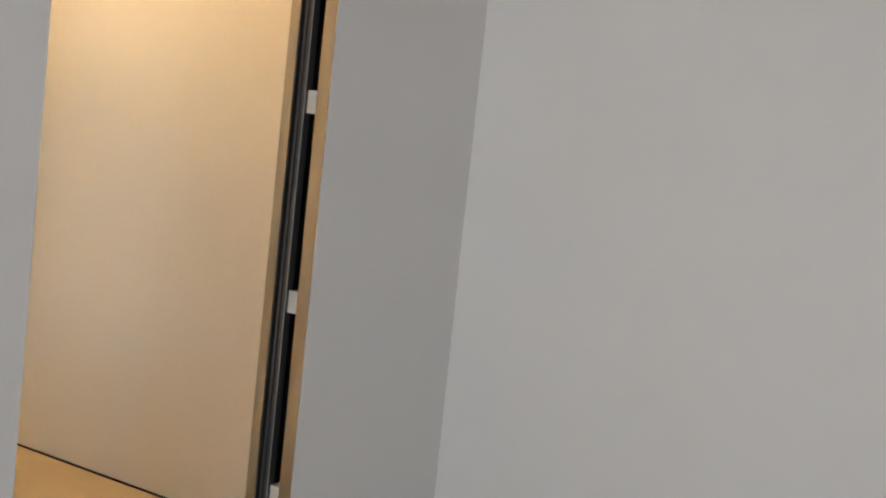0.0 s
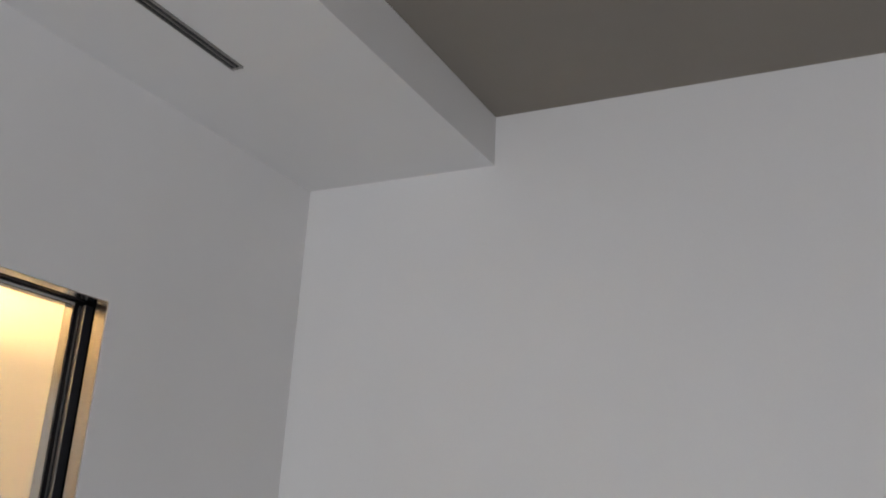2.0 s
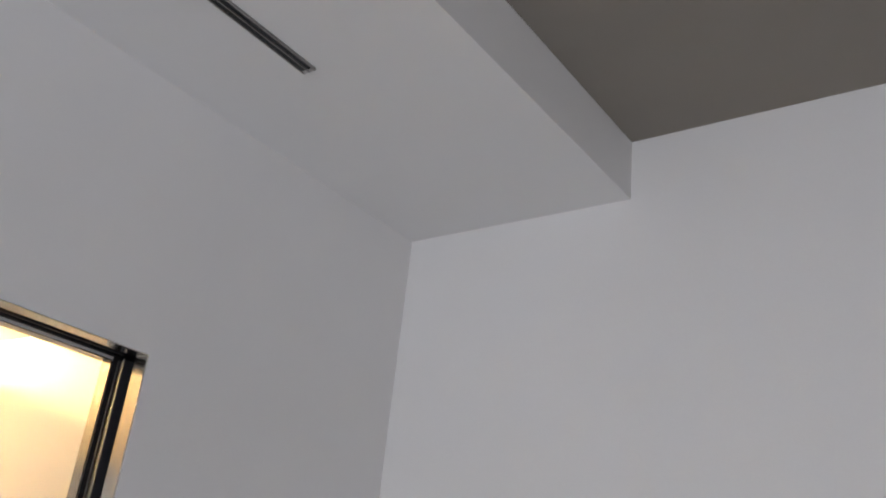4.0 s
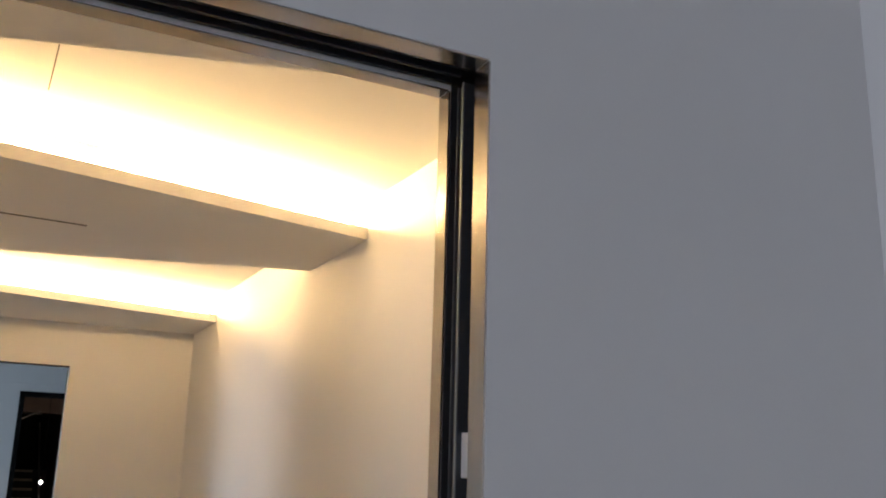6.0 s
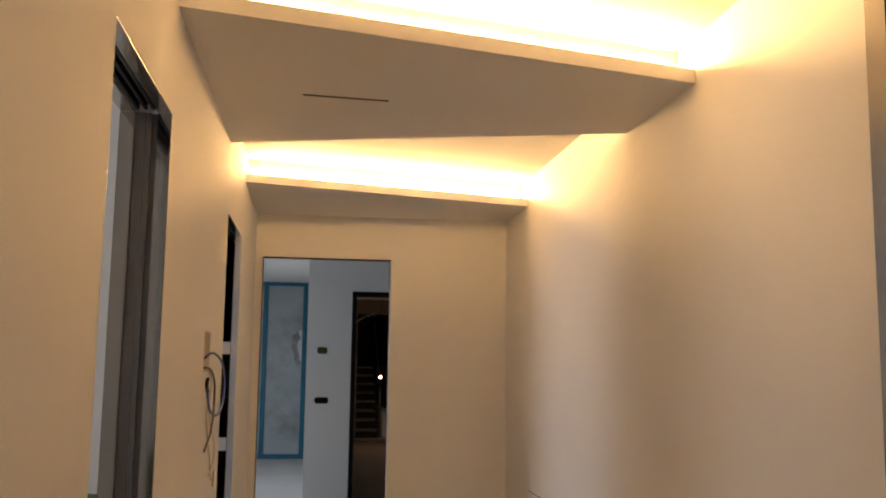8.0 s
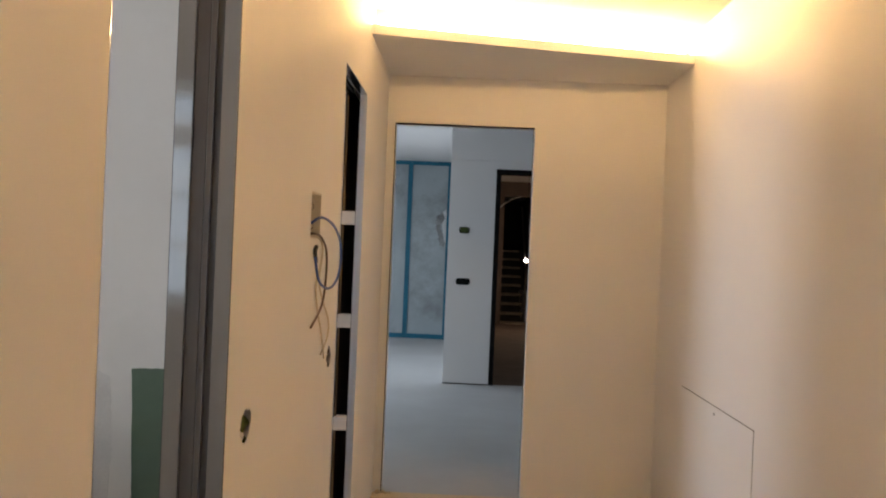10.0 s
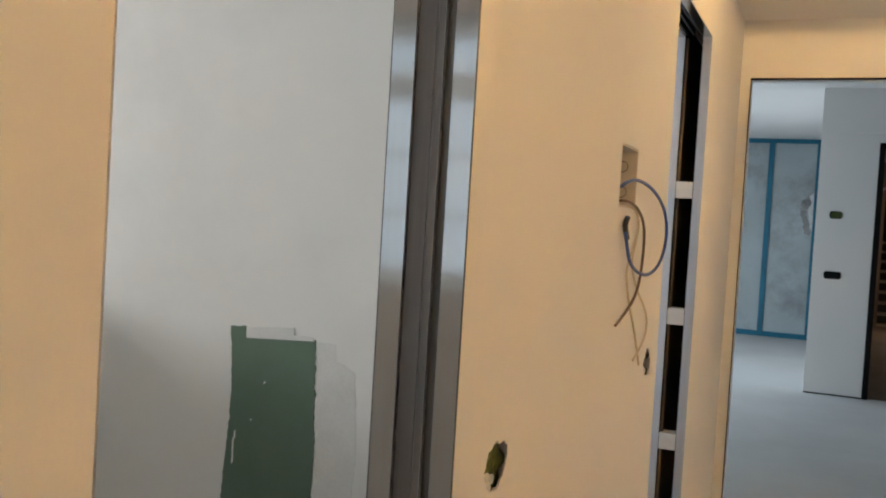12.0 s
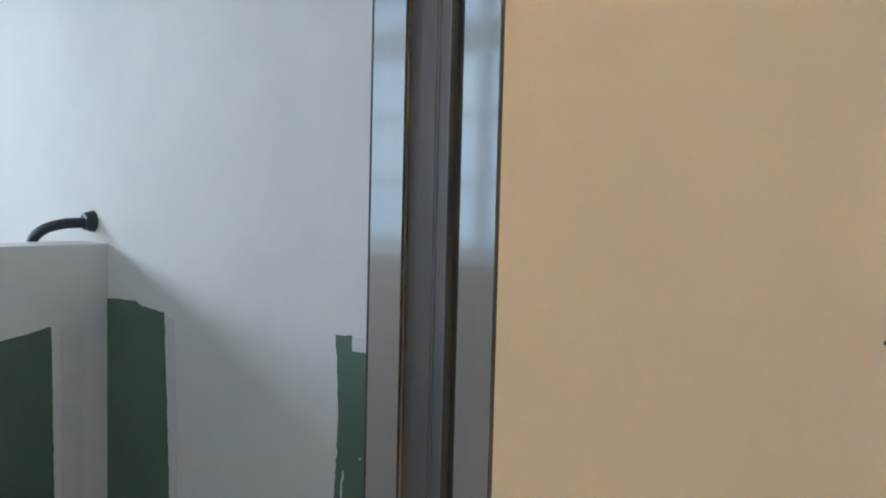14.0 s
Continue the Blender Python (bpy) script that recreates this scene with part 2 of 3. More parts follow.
# ---- floors ----
structure("floor_room", [(-3.4, 2.0, -5.0, 0.06, -0.2, 0)], SCREED, "pale grey unfinished screed floor of the first room", "floor")
structure("floor_corridor", [(-LT, 1.8, 0.06, Y_END + 0.013, -0.2, 0)], TAN_FLOOR, "dusty tan screed floor of the corridor", "floor")
structure("floor_bath", [(-3.4, -LT, 0.06, Y_END + 0.013, -0.2, 0)], RAW_SCREED, "rough grey screed floor of the bathroom and bedroom", "floor")
structure("floor_living", [(-3.4, 5.0, Y_END + 0.013, 9.38, -0.2, 0), (-3.4, 0.43, 9.38, 14.2, -0.2, 0)], SCREED, "pale grey smooth screed floor of the living room", "floor")
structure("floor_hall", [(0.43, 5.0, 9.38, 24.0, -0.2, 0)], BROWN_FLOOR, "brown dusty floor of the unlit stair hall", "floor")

# ---- walls ----
structure("wall_entry", [
    (-3.4, ENTRY[0], 0, WT, 0, 3.1),
    (ENTRY[0], ENTRY[1], 0, WT, DOOR_TOP + 0.06, 3.1),
    (ENTRY[0], ENTRY[1] + 0.003, 0, 0.04, DOOR_TOP + 0.003, DOOR_TOP + 0.06),
    (ENTRY[0], ENTRY[1] + 0.003, 0.124, WT, DOOR_TOP + 0.003, DOOR_TOP + 0.06),
    (ENTRY[1] + 0.003, 1.65, 0, 0.04, 0, DOOR_TOP + 0.06),
    (ENTRY[1] + 0.003, 1.65, 0.124, WT, 0, DOOR_TOP + 0.06),
    (ENTRY[1], 1.65, 0, WT, DOOR_TOP + 0.06, 3.1),
    (1.65, 2.0, 0, WT, 0, 3.1)], PLASTER, "white painted plasterboard wall with a pocket door opening", "wall")
structure("wall_room_east", [(XE, 2.0, -5.0, 0, 0, 3.1)], PLASTER, "plain white painted wall of the first room", "wall")
structure("wall_room_south", [(-3.4, 2.0, -5.2, -5.0, 0, 3.1)], PLASTER, "plain white wall of the first room", "wall")
structure("wall_room_west", [(-3.4, -3.15, -5.0, -2.55, 0, 3.1), (-3.4, -3.15, -0.65, 0, 0, 3.1), (-3.4, -3.15, -2.55, -0.65, 0, 0.9), (-3.4, -3.15, -2.55, -0.65, 2.4, 3.1)], PLASTER, "white wall of the first room with a window opening", "wall")
structure("wall_corridor_east", [(XR, 2.0, WT, Y_END, 0, 3.1)], PLASTER, "white painted corridor wall washed by warm cove light", "wall")
BX = (2.626, 2.81, 1.416, 1.56)
HOLE = (1.815, 1.955, 0.945, 1.05)
SLIT = (3.035, 3.185, 0.955, 1.055)


def pierced(y0, y1, holes):
    """Boxes of the corridor's west wall between y0 and y1, with shallow holes cut into its face."""
    out, at = [], y0
    for a, b, lo, hi, depth in holes:
        out += [(-LT, 0, at, a, 0, 3.1), (-LT, 0, a, b, 0, lo), (-LT, 0, a, b, hi, 3.1), (-LT, -depth, a, b, lo, hi)]
        at = b
    return out + [(-LT, 0, at, y1, 0, 3.1)]


structure("wall_corridor_west",
    [(-LT, 0, WT, 0.36, 0, 3.1), (-0.033, 0, 0.36, BATH[0] - 0.003, 0, DOOR_TOP + 0.06), (-LT, -0.093, 0.36, BATH[0] - 0.003, 0, DOOR_TOP + 0.06), (-LT, 0, 0.36, BATH[1], DOOR_TOP + 0.06, 3.1),
     (-0.033, 0, BATH[0] - 0.003, BATH[1] + 0.016, DOOR_TOP + 0.003, DOOR_TOP + 0.06), (-LT, -0.093, BATH[0] - 0.003, BATH[1] + 0.016, DOOR_TOP + 0.003, DOOR_TOP + 0.06),
     (-0.033, 0, BATH[1] + 0.003, BATH[1] + 0.016, 0, DOOR_TOP + 0.003), (-LT, -0.093, BATH[1] + 0.003, BATH[1] + 0.016, 0, DOOR_TOP + 0.003)]
    + pierced(BATH[1] + 0.016, BED[0] - 0.016, [(*HOLE, 0.05), (*BX, 0.055), (*SLIT, 0.05)])
    + [(-LT, 0, BATH[1], BATH[1] + 0.016, DOOR_TOP + 0.06, 3.1), (-LT, 0, BED[0] - 0.016, Y_END, DOOR_TOP + 0.06, 3.1),
       (-0.03, 0, BED[0] - 0.016, BED[1] + 0.003, DOOR_TOP + 0.003, DOOR_TOP + 0.06), (-LT, -0.096, BED[0] - 0.016, BED[1] + 0.003, DOOR_TOP + 0.003, DOOR_TOP + 0.06),
       (-0.03, 0, BED[0] - 0.016, BED[0] - 0.003, 0, DOOR_TOP + 0.003), (-LT, -0.096, BED[0] - 0.016, BED[0] - 0.003, 0, DOOR_TOP + 0.003),
       (-0.03, 0, BED[1] + 0.003, 4.76, 0, DOOR_TOP + 0.06), (-LT, -0.096, BED[1] + 0.003, 4.76, 0, DOOR_TOP + 0.06), (-LT, 0, 4.76, Y_END, 0, DOOR_TOP + 0.06)],
    PLASTER, "white painted corridor wall with two pocket door openings", "wall")
structure("wall_end", [(-LT, END_DOOR[0], Y_END, Y_END + END_T, 0, 3.1), (END_DOOR[1], 5.0, Y_END, Y_END + END_T, 0, 3.1), (END_DOOR[0], END_DOOR[1], Y_END, Y_END + END_T, 2.1, 3.1), (-3.4, -LT, Y_END, Y_END + END_T, 0, 3.1)], PLASTER, "white painted end wall with a frameless doorway", "wall")
structure("wall_bath_north", [(-3.4, -LT, Y_TILE, Y_TILE + 0.12, 0, 3.1)], SKIM, "half-plastered bathroom wall with bare green board patches", "wall")
WIN_B = (0.42, 1.58, 1.2, 2.1)       # bathroom window in y and z
WIN_S = (-1.95, -0.45, 1.155, 1.955)     # added window that the bathroom jambs mirror, in x and z
structure("wall_bath_south", [(-3.4, WIN_S[0], 0.24, 0.36, 0, 3.1), (WIN_S[1], -LT, 0.24, 0.36, 0, 3.1), (WIN_S[0], WIN_S[1], 0.24, 0.36, 0, WIN_S[2]), (WIN_S[0], WIN_S[1], 0.24, 0.36, WIN_S[3], 3.1)], RAW_PLASTER, "raw brown plaster wall with a window added for the jamb reflections", "wall")
structure("wall_bath_west", [(-3.0, -2.8, 0.36, WIN_B[0], 0, 3.1), (-3.0, -2.8, WIN_B[1], Y_TILE, 0, 3.1), (-3.0, -2.8, WIN_B[0], WIN_B[1], 0, WIN_B[2]), (-3.0, -2.8, WIN_B[0], WIN_B[1], WIN_B[3], 3.1)], SKIM, "plastered bathroom wall with a window opening", "wall")
structure("wall_bedroom_west", [(-2.8, -2.55, Y_TILE + 0.12, 3.15, 0, 3.1), (-2.8, -2.55, 4.25, Y_END, 0, 3.1), (-2.8, -2.55, 3.15, 4.25, 0, 1.0), (-2.8, -2.55, 3.15, 4.25, 2.2, 3.1)], PLASTER, "white bedroom wall with a window opening", "wall")
structure("wall_living_west", [(-2.8, -2.55, Y_END + END_T, 7.35, 0, 3.1), (-2.8, -2.55, 11.45, 14.2, 0, 3.1), (-2.8, -2.55, 7.35, 11.45, 0, 0.5), (-2.8, -2.55, 7.35, 11.45, 2.5, 3.1)], PLASTER, "white living room wall with a wide window opening", "wall")
structure("wall_living_east", [(4.8, 5.0, Y_END + END_T, 24, 0, 3.1)], PLASTER, "plain white wall closing the living room and hall", "wall")
Y_PIER = 9.322
structure("wall_pier", [(0.294, 0.77, Y_PIER, Y_PIER + 0.12, 0, 2.31), (1.62, 4.8, Y_PIER, Y_PIER + 0.12, 0, 2.31), (0.77, 1.62, Y_PIER, Y_PIER + 0.12, 2.225, 2.31), (0.294, 4.8, Y_PIER - 0.015, Y_PIER + 0.12, 2.31, 3.1), (0.294, 0.41, Y_PIER + 0.12, 14.2, 0, 3.1)], PLASTER, "white wall with a black-framed doorway and a bulkhead above", "wall")
structure("wall_living_north", [(-2.8, 0.294, 13.95, 14.2, 0, 3.1)], PLASTER, "white wall behind the film-wrapped glazing", "wall")
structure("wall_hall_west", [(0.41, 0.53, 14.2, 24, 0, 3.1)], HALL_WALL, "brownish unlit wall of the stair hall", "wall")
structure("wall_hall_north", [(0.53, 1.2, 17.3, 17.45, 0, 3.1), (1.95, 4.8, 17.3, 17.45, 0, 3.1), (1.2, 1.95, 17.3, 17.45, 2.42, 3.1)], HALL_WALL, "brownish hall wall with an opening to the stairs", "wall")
# the missing light up the stairs is put into this wall's colour
structure("wall_stairwell", [(0.53, 4.8, 23.8, 24.0, 0, 6)], STAIR_DARK, "rear wall coloured near-black for the unlit stairwell", "wall")

# ---- ceilings ----
structure("ceiling_room", [(-3.4, 2.0, -5.2, 0, 3.1, 3.2), (-3.15, XE, -5.0, 0, Z_HIGH, 3.1)], TAUPE, "taupe painted raised ceiling of the first room", "ceiling")
structure("ceiling_soffit", [(-3.15, XE, -0.696, 0, Z_SOFFIT, Z_HIGH - 0.002)], CEILING, "white dropped ceiling border along the door wall", "ceiling")
structure("ceiling_corridor", [(-3.4, 2.0, 0, Y_END + END_T, 3.1, 3.2), (0, XR, WT, Y_END, Z_CEIL, 3.1)], CEILING, "white corridor ceiling above the light coves", "ceiling")
structure("ceiling_bath", [(-3.4, -LT, WT, Y_END, 2.7, 3.1)], CEILING, "white bathroom and bedroom ceiling", "ceiling")
structure("ceiling_living", [(-2.55, 4.8, Y_END + END_T, 14.2, 2.7, 3.2), (0.41, 4.8, 14.2, 24, 2.7, 3.2)], CEILING, "white living room ceiling", "ceiling")


# ---- suspended ceiling slabs with coves ----
def ceiling_slab(name, front, back, coves, label):
    """A dropped slab across the corridor. front, back: the y of its edges at the west and east wall. coves: the depth of the light cove along either edge, 0 for none."""
    thing = tagged(new(name), label, "ceiling panel", "dropped slabs along the corridor")
    bm = bmesh.new()
    prism(bm, [(0.001, front[0]), (XR - 0.001, front[1]), (XR - 0.001, back[1]), (0.001, back[0])], Z_SLAB, Z_LIP)
    part("panel", bm, CEILING, thing)
    bm = bmesh.new()
    prism(bm, [(0.001, front[0] + coves[0]), (XR - 0.001, front[1] + coves[0]), (XR - 0.001, back[1] - coves[1]), (0.001, back[0] - coves[1])], Z_LIP, Z_CEIL - 0.001)
    part("cove_back", bm, CEILING, thing)
    for edge, depth, way, glow in ((front, coves[0], -1, LED), (back, -coves[1], 1, LED_DIM)):
        if not depth:
            continue
        a, b = 0.025, XR - 0.025
        ya, yb = (edge[0] + depth + (edge[1] - edge[0]) * x / XR for x in (a, b))

        def rail(name, out, low, high, mat, label):
            bm = bmesh.new()
            prism(bm, [(a, ya - 0.001 * way), (b, yb - 0.001 * way), (b, yb + out * way), (a, ya + out * way)], low, high)
            part(name, bm, mat, thing, label)

        rail("led_profile", 0.008, Z_LIP, Z_LIP + 0.014, STEEL_DULL, "aluminium profile holding the diffuser")
        rail("led_diffuser", 0.006, Z_LIP + 0.0145, Z_LIP + 0.046, glow, "glowing warm white opal led diffuser")
    return thing


ceiling_slab("ceiling_slab", (WT, WT), (1.028, 0.576), (0, 0), "white dropped ceiling slab with a slanted edge above the entry")
ceiling_slab("ceiling_slab", (1.724, 2.1), (3.223, 2.763), (0.14, 0.14), "white tapered ceiling slab with warm light coves along both edges")
ceiling_slab("ceiling_slab", (4.064, 4.464), (Y_END, Y_END), (0.14, 0), "white ceiling slab with a glowing warm cove at the end wall")


# ---- pocket door frames ----
def frame_part(name, b, mat, parent, label=""):
    return slab_part(name, b, mat, parent, label, 0.0012)


def pocket_frame(name, place, w, t, slot, pocket, metal, spacers, label, guides=False, gap_lines=False, lining=POCKET_SHADE, batten=False):
    """A pocket door frame: u runs along the opening (0 to w), v through the wall (0 to t). pocket: 1 at u = w, 0 at u = 0."""
    door = tagged(new(name), label, "door frame", kind="structure")
    h, (s0, s1) = DOOR_TOP, slot
    e = 0.0005
    for side in (0, 1):
        def span(a, b, at=side):
            return (a, b) if at == 0 else (w - b, w - a)
        if side == pocket:
            for a, b in ((e, s0), (s1, t - e)):
                u = span(-0.003, 0.0)
                slab_part("jamb_profile", (*u, a, b, 0, h), metal, door)
            # lining sheets cover the inner plaster; the default colour is the pocket's shade
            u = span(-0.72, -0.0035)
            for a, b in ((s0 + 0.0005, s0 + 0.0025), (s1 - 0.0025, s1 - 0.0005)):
                slab_part("pocket_lining", (*u, a, b, 0, h + 0.05), lining, door, "added sheet lining that closes off the pocket")
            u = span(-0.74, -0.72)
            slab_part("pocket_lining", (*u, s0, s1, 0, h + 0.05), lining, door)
            k = s1 - s0
            if guides:
                fin = frame_part("guide_fin", (*span(-0.03, -0.005), s0 + 0.5 * k, s0 + 0.54 * k, 0, h), GUIDE, door, "dark steel guide fin")
                # reflected daylight on the fin is put into this edge's bluish grey
                slab_part("fin_edge", (*span(-0.005, -0.003), s0 + 0.495 * k, s0 + 0.545 * k, 0, h), STEEL_EDGE, fin, "steel edge in a bluish daylight grey")
                frame_part("guide_profile", (*span(-0.03, -0.009), s0 + 0.57 * k, s0 + 0.72 * k, 0, h), GUIDE, door, "grey steel guide profile")
                frame_part("guide_profile", (*span(-0.03, -0.006), s0 + 0.76 * k, s0 + 0.8 * k, 0, h), GUIDE, door)
                frame_part("guide_profile", (*span(-0.03, -0.012), s0 + 0.84 * k, s0 + 0.93 * k, 0, h), GUIDE, door)
            if batten:
                frame_part("pocket_batten", (*span(-0.05, -0.02), s1 - 0.011, s1 - 0.004, 0, h), BATTEN, door, "brown wooden batten inside the pocket")
            u = span(-0.07, -0.012 if guides else -0.004)
            for z in spacers:
                frame_part("spacer", (*u, s0 + 0.003, s0 + (0.49 if guides else 0.96) * k, z, z + 0.06), SPACER, door, "white plastic spacer")
        else:
            for a, b in ((e, s0), (s1, t - e)):
                slab_part("jamb_profile", (*span(-0.003, 0.0), a, b, 0, h), metal, door)
            k = s1 - s0
            u = span(-0.0155, -0.0125)
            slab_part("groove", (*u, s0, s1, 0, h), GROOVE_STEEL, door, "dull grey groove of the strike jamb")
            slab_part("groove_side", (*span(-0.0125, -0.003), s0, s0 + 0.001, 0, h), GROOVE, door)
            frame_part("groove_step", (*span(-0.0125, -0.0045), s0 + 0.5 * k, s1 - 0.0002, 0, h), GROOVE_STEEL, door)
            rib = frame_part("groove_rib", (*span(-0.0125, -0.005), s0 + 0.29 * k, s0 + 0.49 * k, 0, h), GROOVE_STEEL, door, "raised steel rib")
            for a in (0.285, 0.475):
                frame_part("rib_edge", (*span(-0.0125, -0.0045), s0 + a * k, s0 + (a + 0.022) * k, 0, h), STEEL_EDGE, rib, "thin paler edge strip")
            # shadow line between wall and jamb, modelled as a dark strip
            for a, b in ((e - 0.0012, e - 0.0002), (t - e + 0.0002, t - e + 0.0012)) if gap_lines else ():
                slab_part("edge_gap_line", (*span(-0.003, 0.0006), a, b, 0, h), GROOVE, door, "thin dark strip drawn as the jamb's shadow gap")
    for a, b in ((e, s0), (s1, t - e)):
        frame_part("head_profile", (0.0, w, a, b, h, h + 0.003), STEEL, door)
    slab_part("track", (0.0, w, s0 + 0.001, s1 - 0.001, h + 0.03, h + 0.05), RUBBER, door, "black sliding track")
    for k in (0.12, 0.45, 0.8):
        c = s0 + k * (s1 - s0)
        frame_part("track_rail", (0.002, w - 0.002, c, c + 0.008, h + 0.006, h + 0.031), RUBBER, door)
    door.matrix_world = place
    return door


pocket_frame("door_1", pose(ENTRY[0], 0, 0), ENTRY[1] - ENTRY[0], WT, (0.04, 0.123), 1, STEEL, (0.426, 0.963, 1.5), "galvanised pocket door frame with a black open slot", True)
pocket_frame("door_2", pose(0, BATH[0], 0, 0, 0, 90), BATH[1] - BATH[0], LT, (0.033, 0.091), 0, STEEL_FILM, (0.5, 1.0, 1.5), "brushed steel pocket door frame of the bathroom without its door", gap_lines=True, lining=STEEL_DULL)
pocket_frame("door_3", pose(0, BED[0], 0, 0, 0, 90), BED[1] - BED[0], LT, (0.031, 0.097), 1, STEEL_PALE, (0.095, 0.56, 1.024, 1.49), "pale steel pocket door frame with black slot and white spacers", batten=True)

# doorway trims at the end wall and the pier
trim = tagged(new("door_4"), "thin dark metal edge lining a plain doorway", "door frame", kind="structure")
slab_part("head_edge", (END_DOOR[0] + 0.003, END_DOOR[1] - 0.003, Y_END - 0.002, Y_END + 0.02, 2.094, 2.101), BLACK_FRAME, trim)
slab_part("side_edge", (END_DOOR[0] - 0.001, END_DOOR[0] + 0.003, Y_END - 0.002, Y_END + 0.008, 0, 2.0995), BLACK_FRAME, trim)
slab_part("side_edge", (END_DOOR[1] - 0.0015, END_DOOR[1] + 0.001, Y_END + 0.1, Y_END + END_T + 0.002, 0, 2.0995), BLACK_FRAME, trim)
dark_door = tagged(new("door_5"), "black painted frame round the dark hall doorway", "door frame", kind="structure")
slab_part("side_post", (0.767, 0.815, Y_PIER - 0.012, Y_PIER + 0.135, 0, 2.23), BLACK_FRAME, dark_door, bevel=0.003)
slab_part("side_post", (1.575, 1.623, Y_PIER - 0.012, Y_PIER + 0.135, 0, 2.23), BLACK_FRAME, dark_door, bevel=0.003)
slab_part("head", (0.815, 1.575, Y_PIER - 0.012, Y_PIER + 0.135, 2.18, 2.23), BLACK_FRAME, dark_door, bevel=0.003)

# ---- fittings set in the ceilings and walls ----
diffuser = tagged(new("slot_diffuser"), "long narrow black air slot in the white soffit", "air vent")
slab_part("slot", (-0.35, 0.88, -0.339, -0.311, Z_SOFFIT - 0.003, Z_SOFFIT + 0.001), RUBBER, diffuser)
for y in (-0.342, -0.3265, -0.311):
    slab_part("blade", (-0.352, 0.89, y, y + 0.003, Z_SOFFIT - 0.006, Z_SOFFIT + 0.001), STEEL_DULL, diffuser)
slab_part("end_cap", (0.88, 0.89, -0.3405, -0.3095, Z_SOFFIT - 0.005, Z_SOFFIT + 0.001), STEEL, diffuser)
slit = tagged(new("slot_vent"), "thin dark slot cut into the ceiling slab", "air vent")
bm = bmesh.new()
prism(bm, [(0.311, 2.457), (0.607, 2.479), (0.607, 2.49), (0.311, 2.468)], Z_SLAB - 0.002, Z_SLAB + 0.001)
part("slot", bm, GAP, slit)
structure("ceiling_joint", [(0.3845, 0.3875, 1.242, 1.588, Z_CEIL - 0.0015, Z_CEIL + 0.001)], GAP, "hairline joint in the corridor ceiling", "trim")
structure("baseboard_gap", [(XR - 0.004, XR + 0.001, WT, Y_END, 0.0005, 0.008), (-0.001, 0.004, 1.72, 3.2, 0.0005, 0.006)], GAP, "dark gap between wall and corridor floor", "trim")

hatch = tagged(new("access_hatch"), "flush white access hatch in the corridor wall", "hatch")
slab_part("door", (XR - 0.0025, XR + 0.001, 3.331, 4.447, 0.012, 0.766), PLASTER, hatch, bevel=0.0008)
slab_part("gap", (XR - 0.0012, XR + 0.001, 3.3275, 4.451, 0.008, 0.77), SHADOW_GROOVE, hatch, "dark hairline gap")
bm = bmesh.new()
tube(bm, (XR - 0.004, 3.86, 0.735), (XR - 0.001, 3.86, 0.735), 0.006, 12)
part("latch", bm, GAP, hatch)

# open junction box with cables
jbox = tagged(new("junction_box"), "open beige flush junction box without its cover", "electrical box")
y0, y1, z0, z1 = BX
slab_part("back", (-0.054, -0.05, y0 + 0.002, y1 - 0.002, z0 + 0.002, z1 - 0.002), BOX_GREY, jbox)
for b in ((-0.05, -0.001, y0 + 0.001, y0 + 0.005, z0 + 0.001, z1 - 0.001), (-0.05, -0.001, y1 - 0.005, y1 - 0.001, z0 + 0.001, z1 - 0.001), (-0.05, -0.001, y0 + 0.005, y1 - 0.005, z0 + 0.001, z0 + 0.005), (-0.05, -0.001, y0 + 0.005, y1 - 0.005, z1 - 0.005, z1 - 0.001)):
    slab_part("side", b, BOX_GREY, jbox)
for cy, cz in ((2.692, 1.523), (2.692, 1.453), (2.752, 1.488)):
    bm = bmesh.new()
    tube(bm, (-0.05, cy, cz), (-0.046, cy, cz), 0.016, 20)
    part("knockout", bm, BOX_GREY, jbox)

for cz in (1.518, 1.456):
    arc = [(-0.036 + 0.013 * math.cos(radians(a)), y1 - 0.0053, cz + 0.013 * math.sin(radians(a))) for a in range(-120, 121, 20)]
    wire("knockout_groove", arc, 0.0012, SHADOW_GROOVE, jbox, "dark scored ring of the knockout")

blue_cable = tagged(new("blue_cable"), "blue cable looping out of the wall box with a taped end", "cable")
wire("sheath", [(-0.04, 2.66, 1.45), (0.0, 2.628, 1.459), (0.012, 2.66, 1.477), (0.018, 2.735, 1.484), (0.024, 2.85, 1.475), (0.028, 2.965, 1.454), (0.03, 3.07, 1.416), (0.031, 3.112, 1.362), (0.03, 3.085, 1.306), (0.028, 3.01, 1.268), (0.024, 2.91, 1.252), (0.02, 2.81, 1.259), (0.016, 2.72, 1.282), (0.014, 2.678, 1.32), (0.012, 2.66, 1.36)], 0.0042, BLUE_WIRE, blue_cable)
wire("taped_end", [(0.012, 2.68, 1.345), (0.011, 2.664, 1.362), (0.011, 2.652, 1.38), (0.013, 2.668, 1.392)], 0.0066, BLACK_TAPE, blue_cable, "black insulating tape")
brown_cable = tagged(new("brown_cable"), "brown cable hanging from the wall box", "cable")
wire("sheath", [(-0.045, 2.66, 1.43), (0.0, 2.64, 1.431), (0.011, 2.71, 1.43), (0.015, 2.79, 1.412), (0.017, 2.855, 1.378), (0.017, 2.868, 1.326), (0.017, 2.852, 1.262), (0.017, 2.815, 1.214), (0.018, 2.728, 1.18), (0.02, 2.58, 1.152)], 0.0036, BROWN_WIRE, brown_cable)
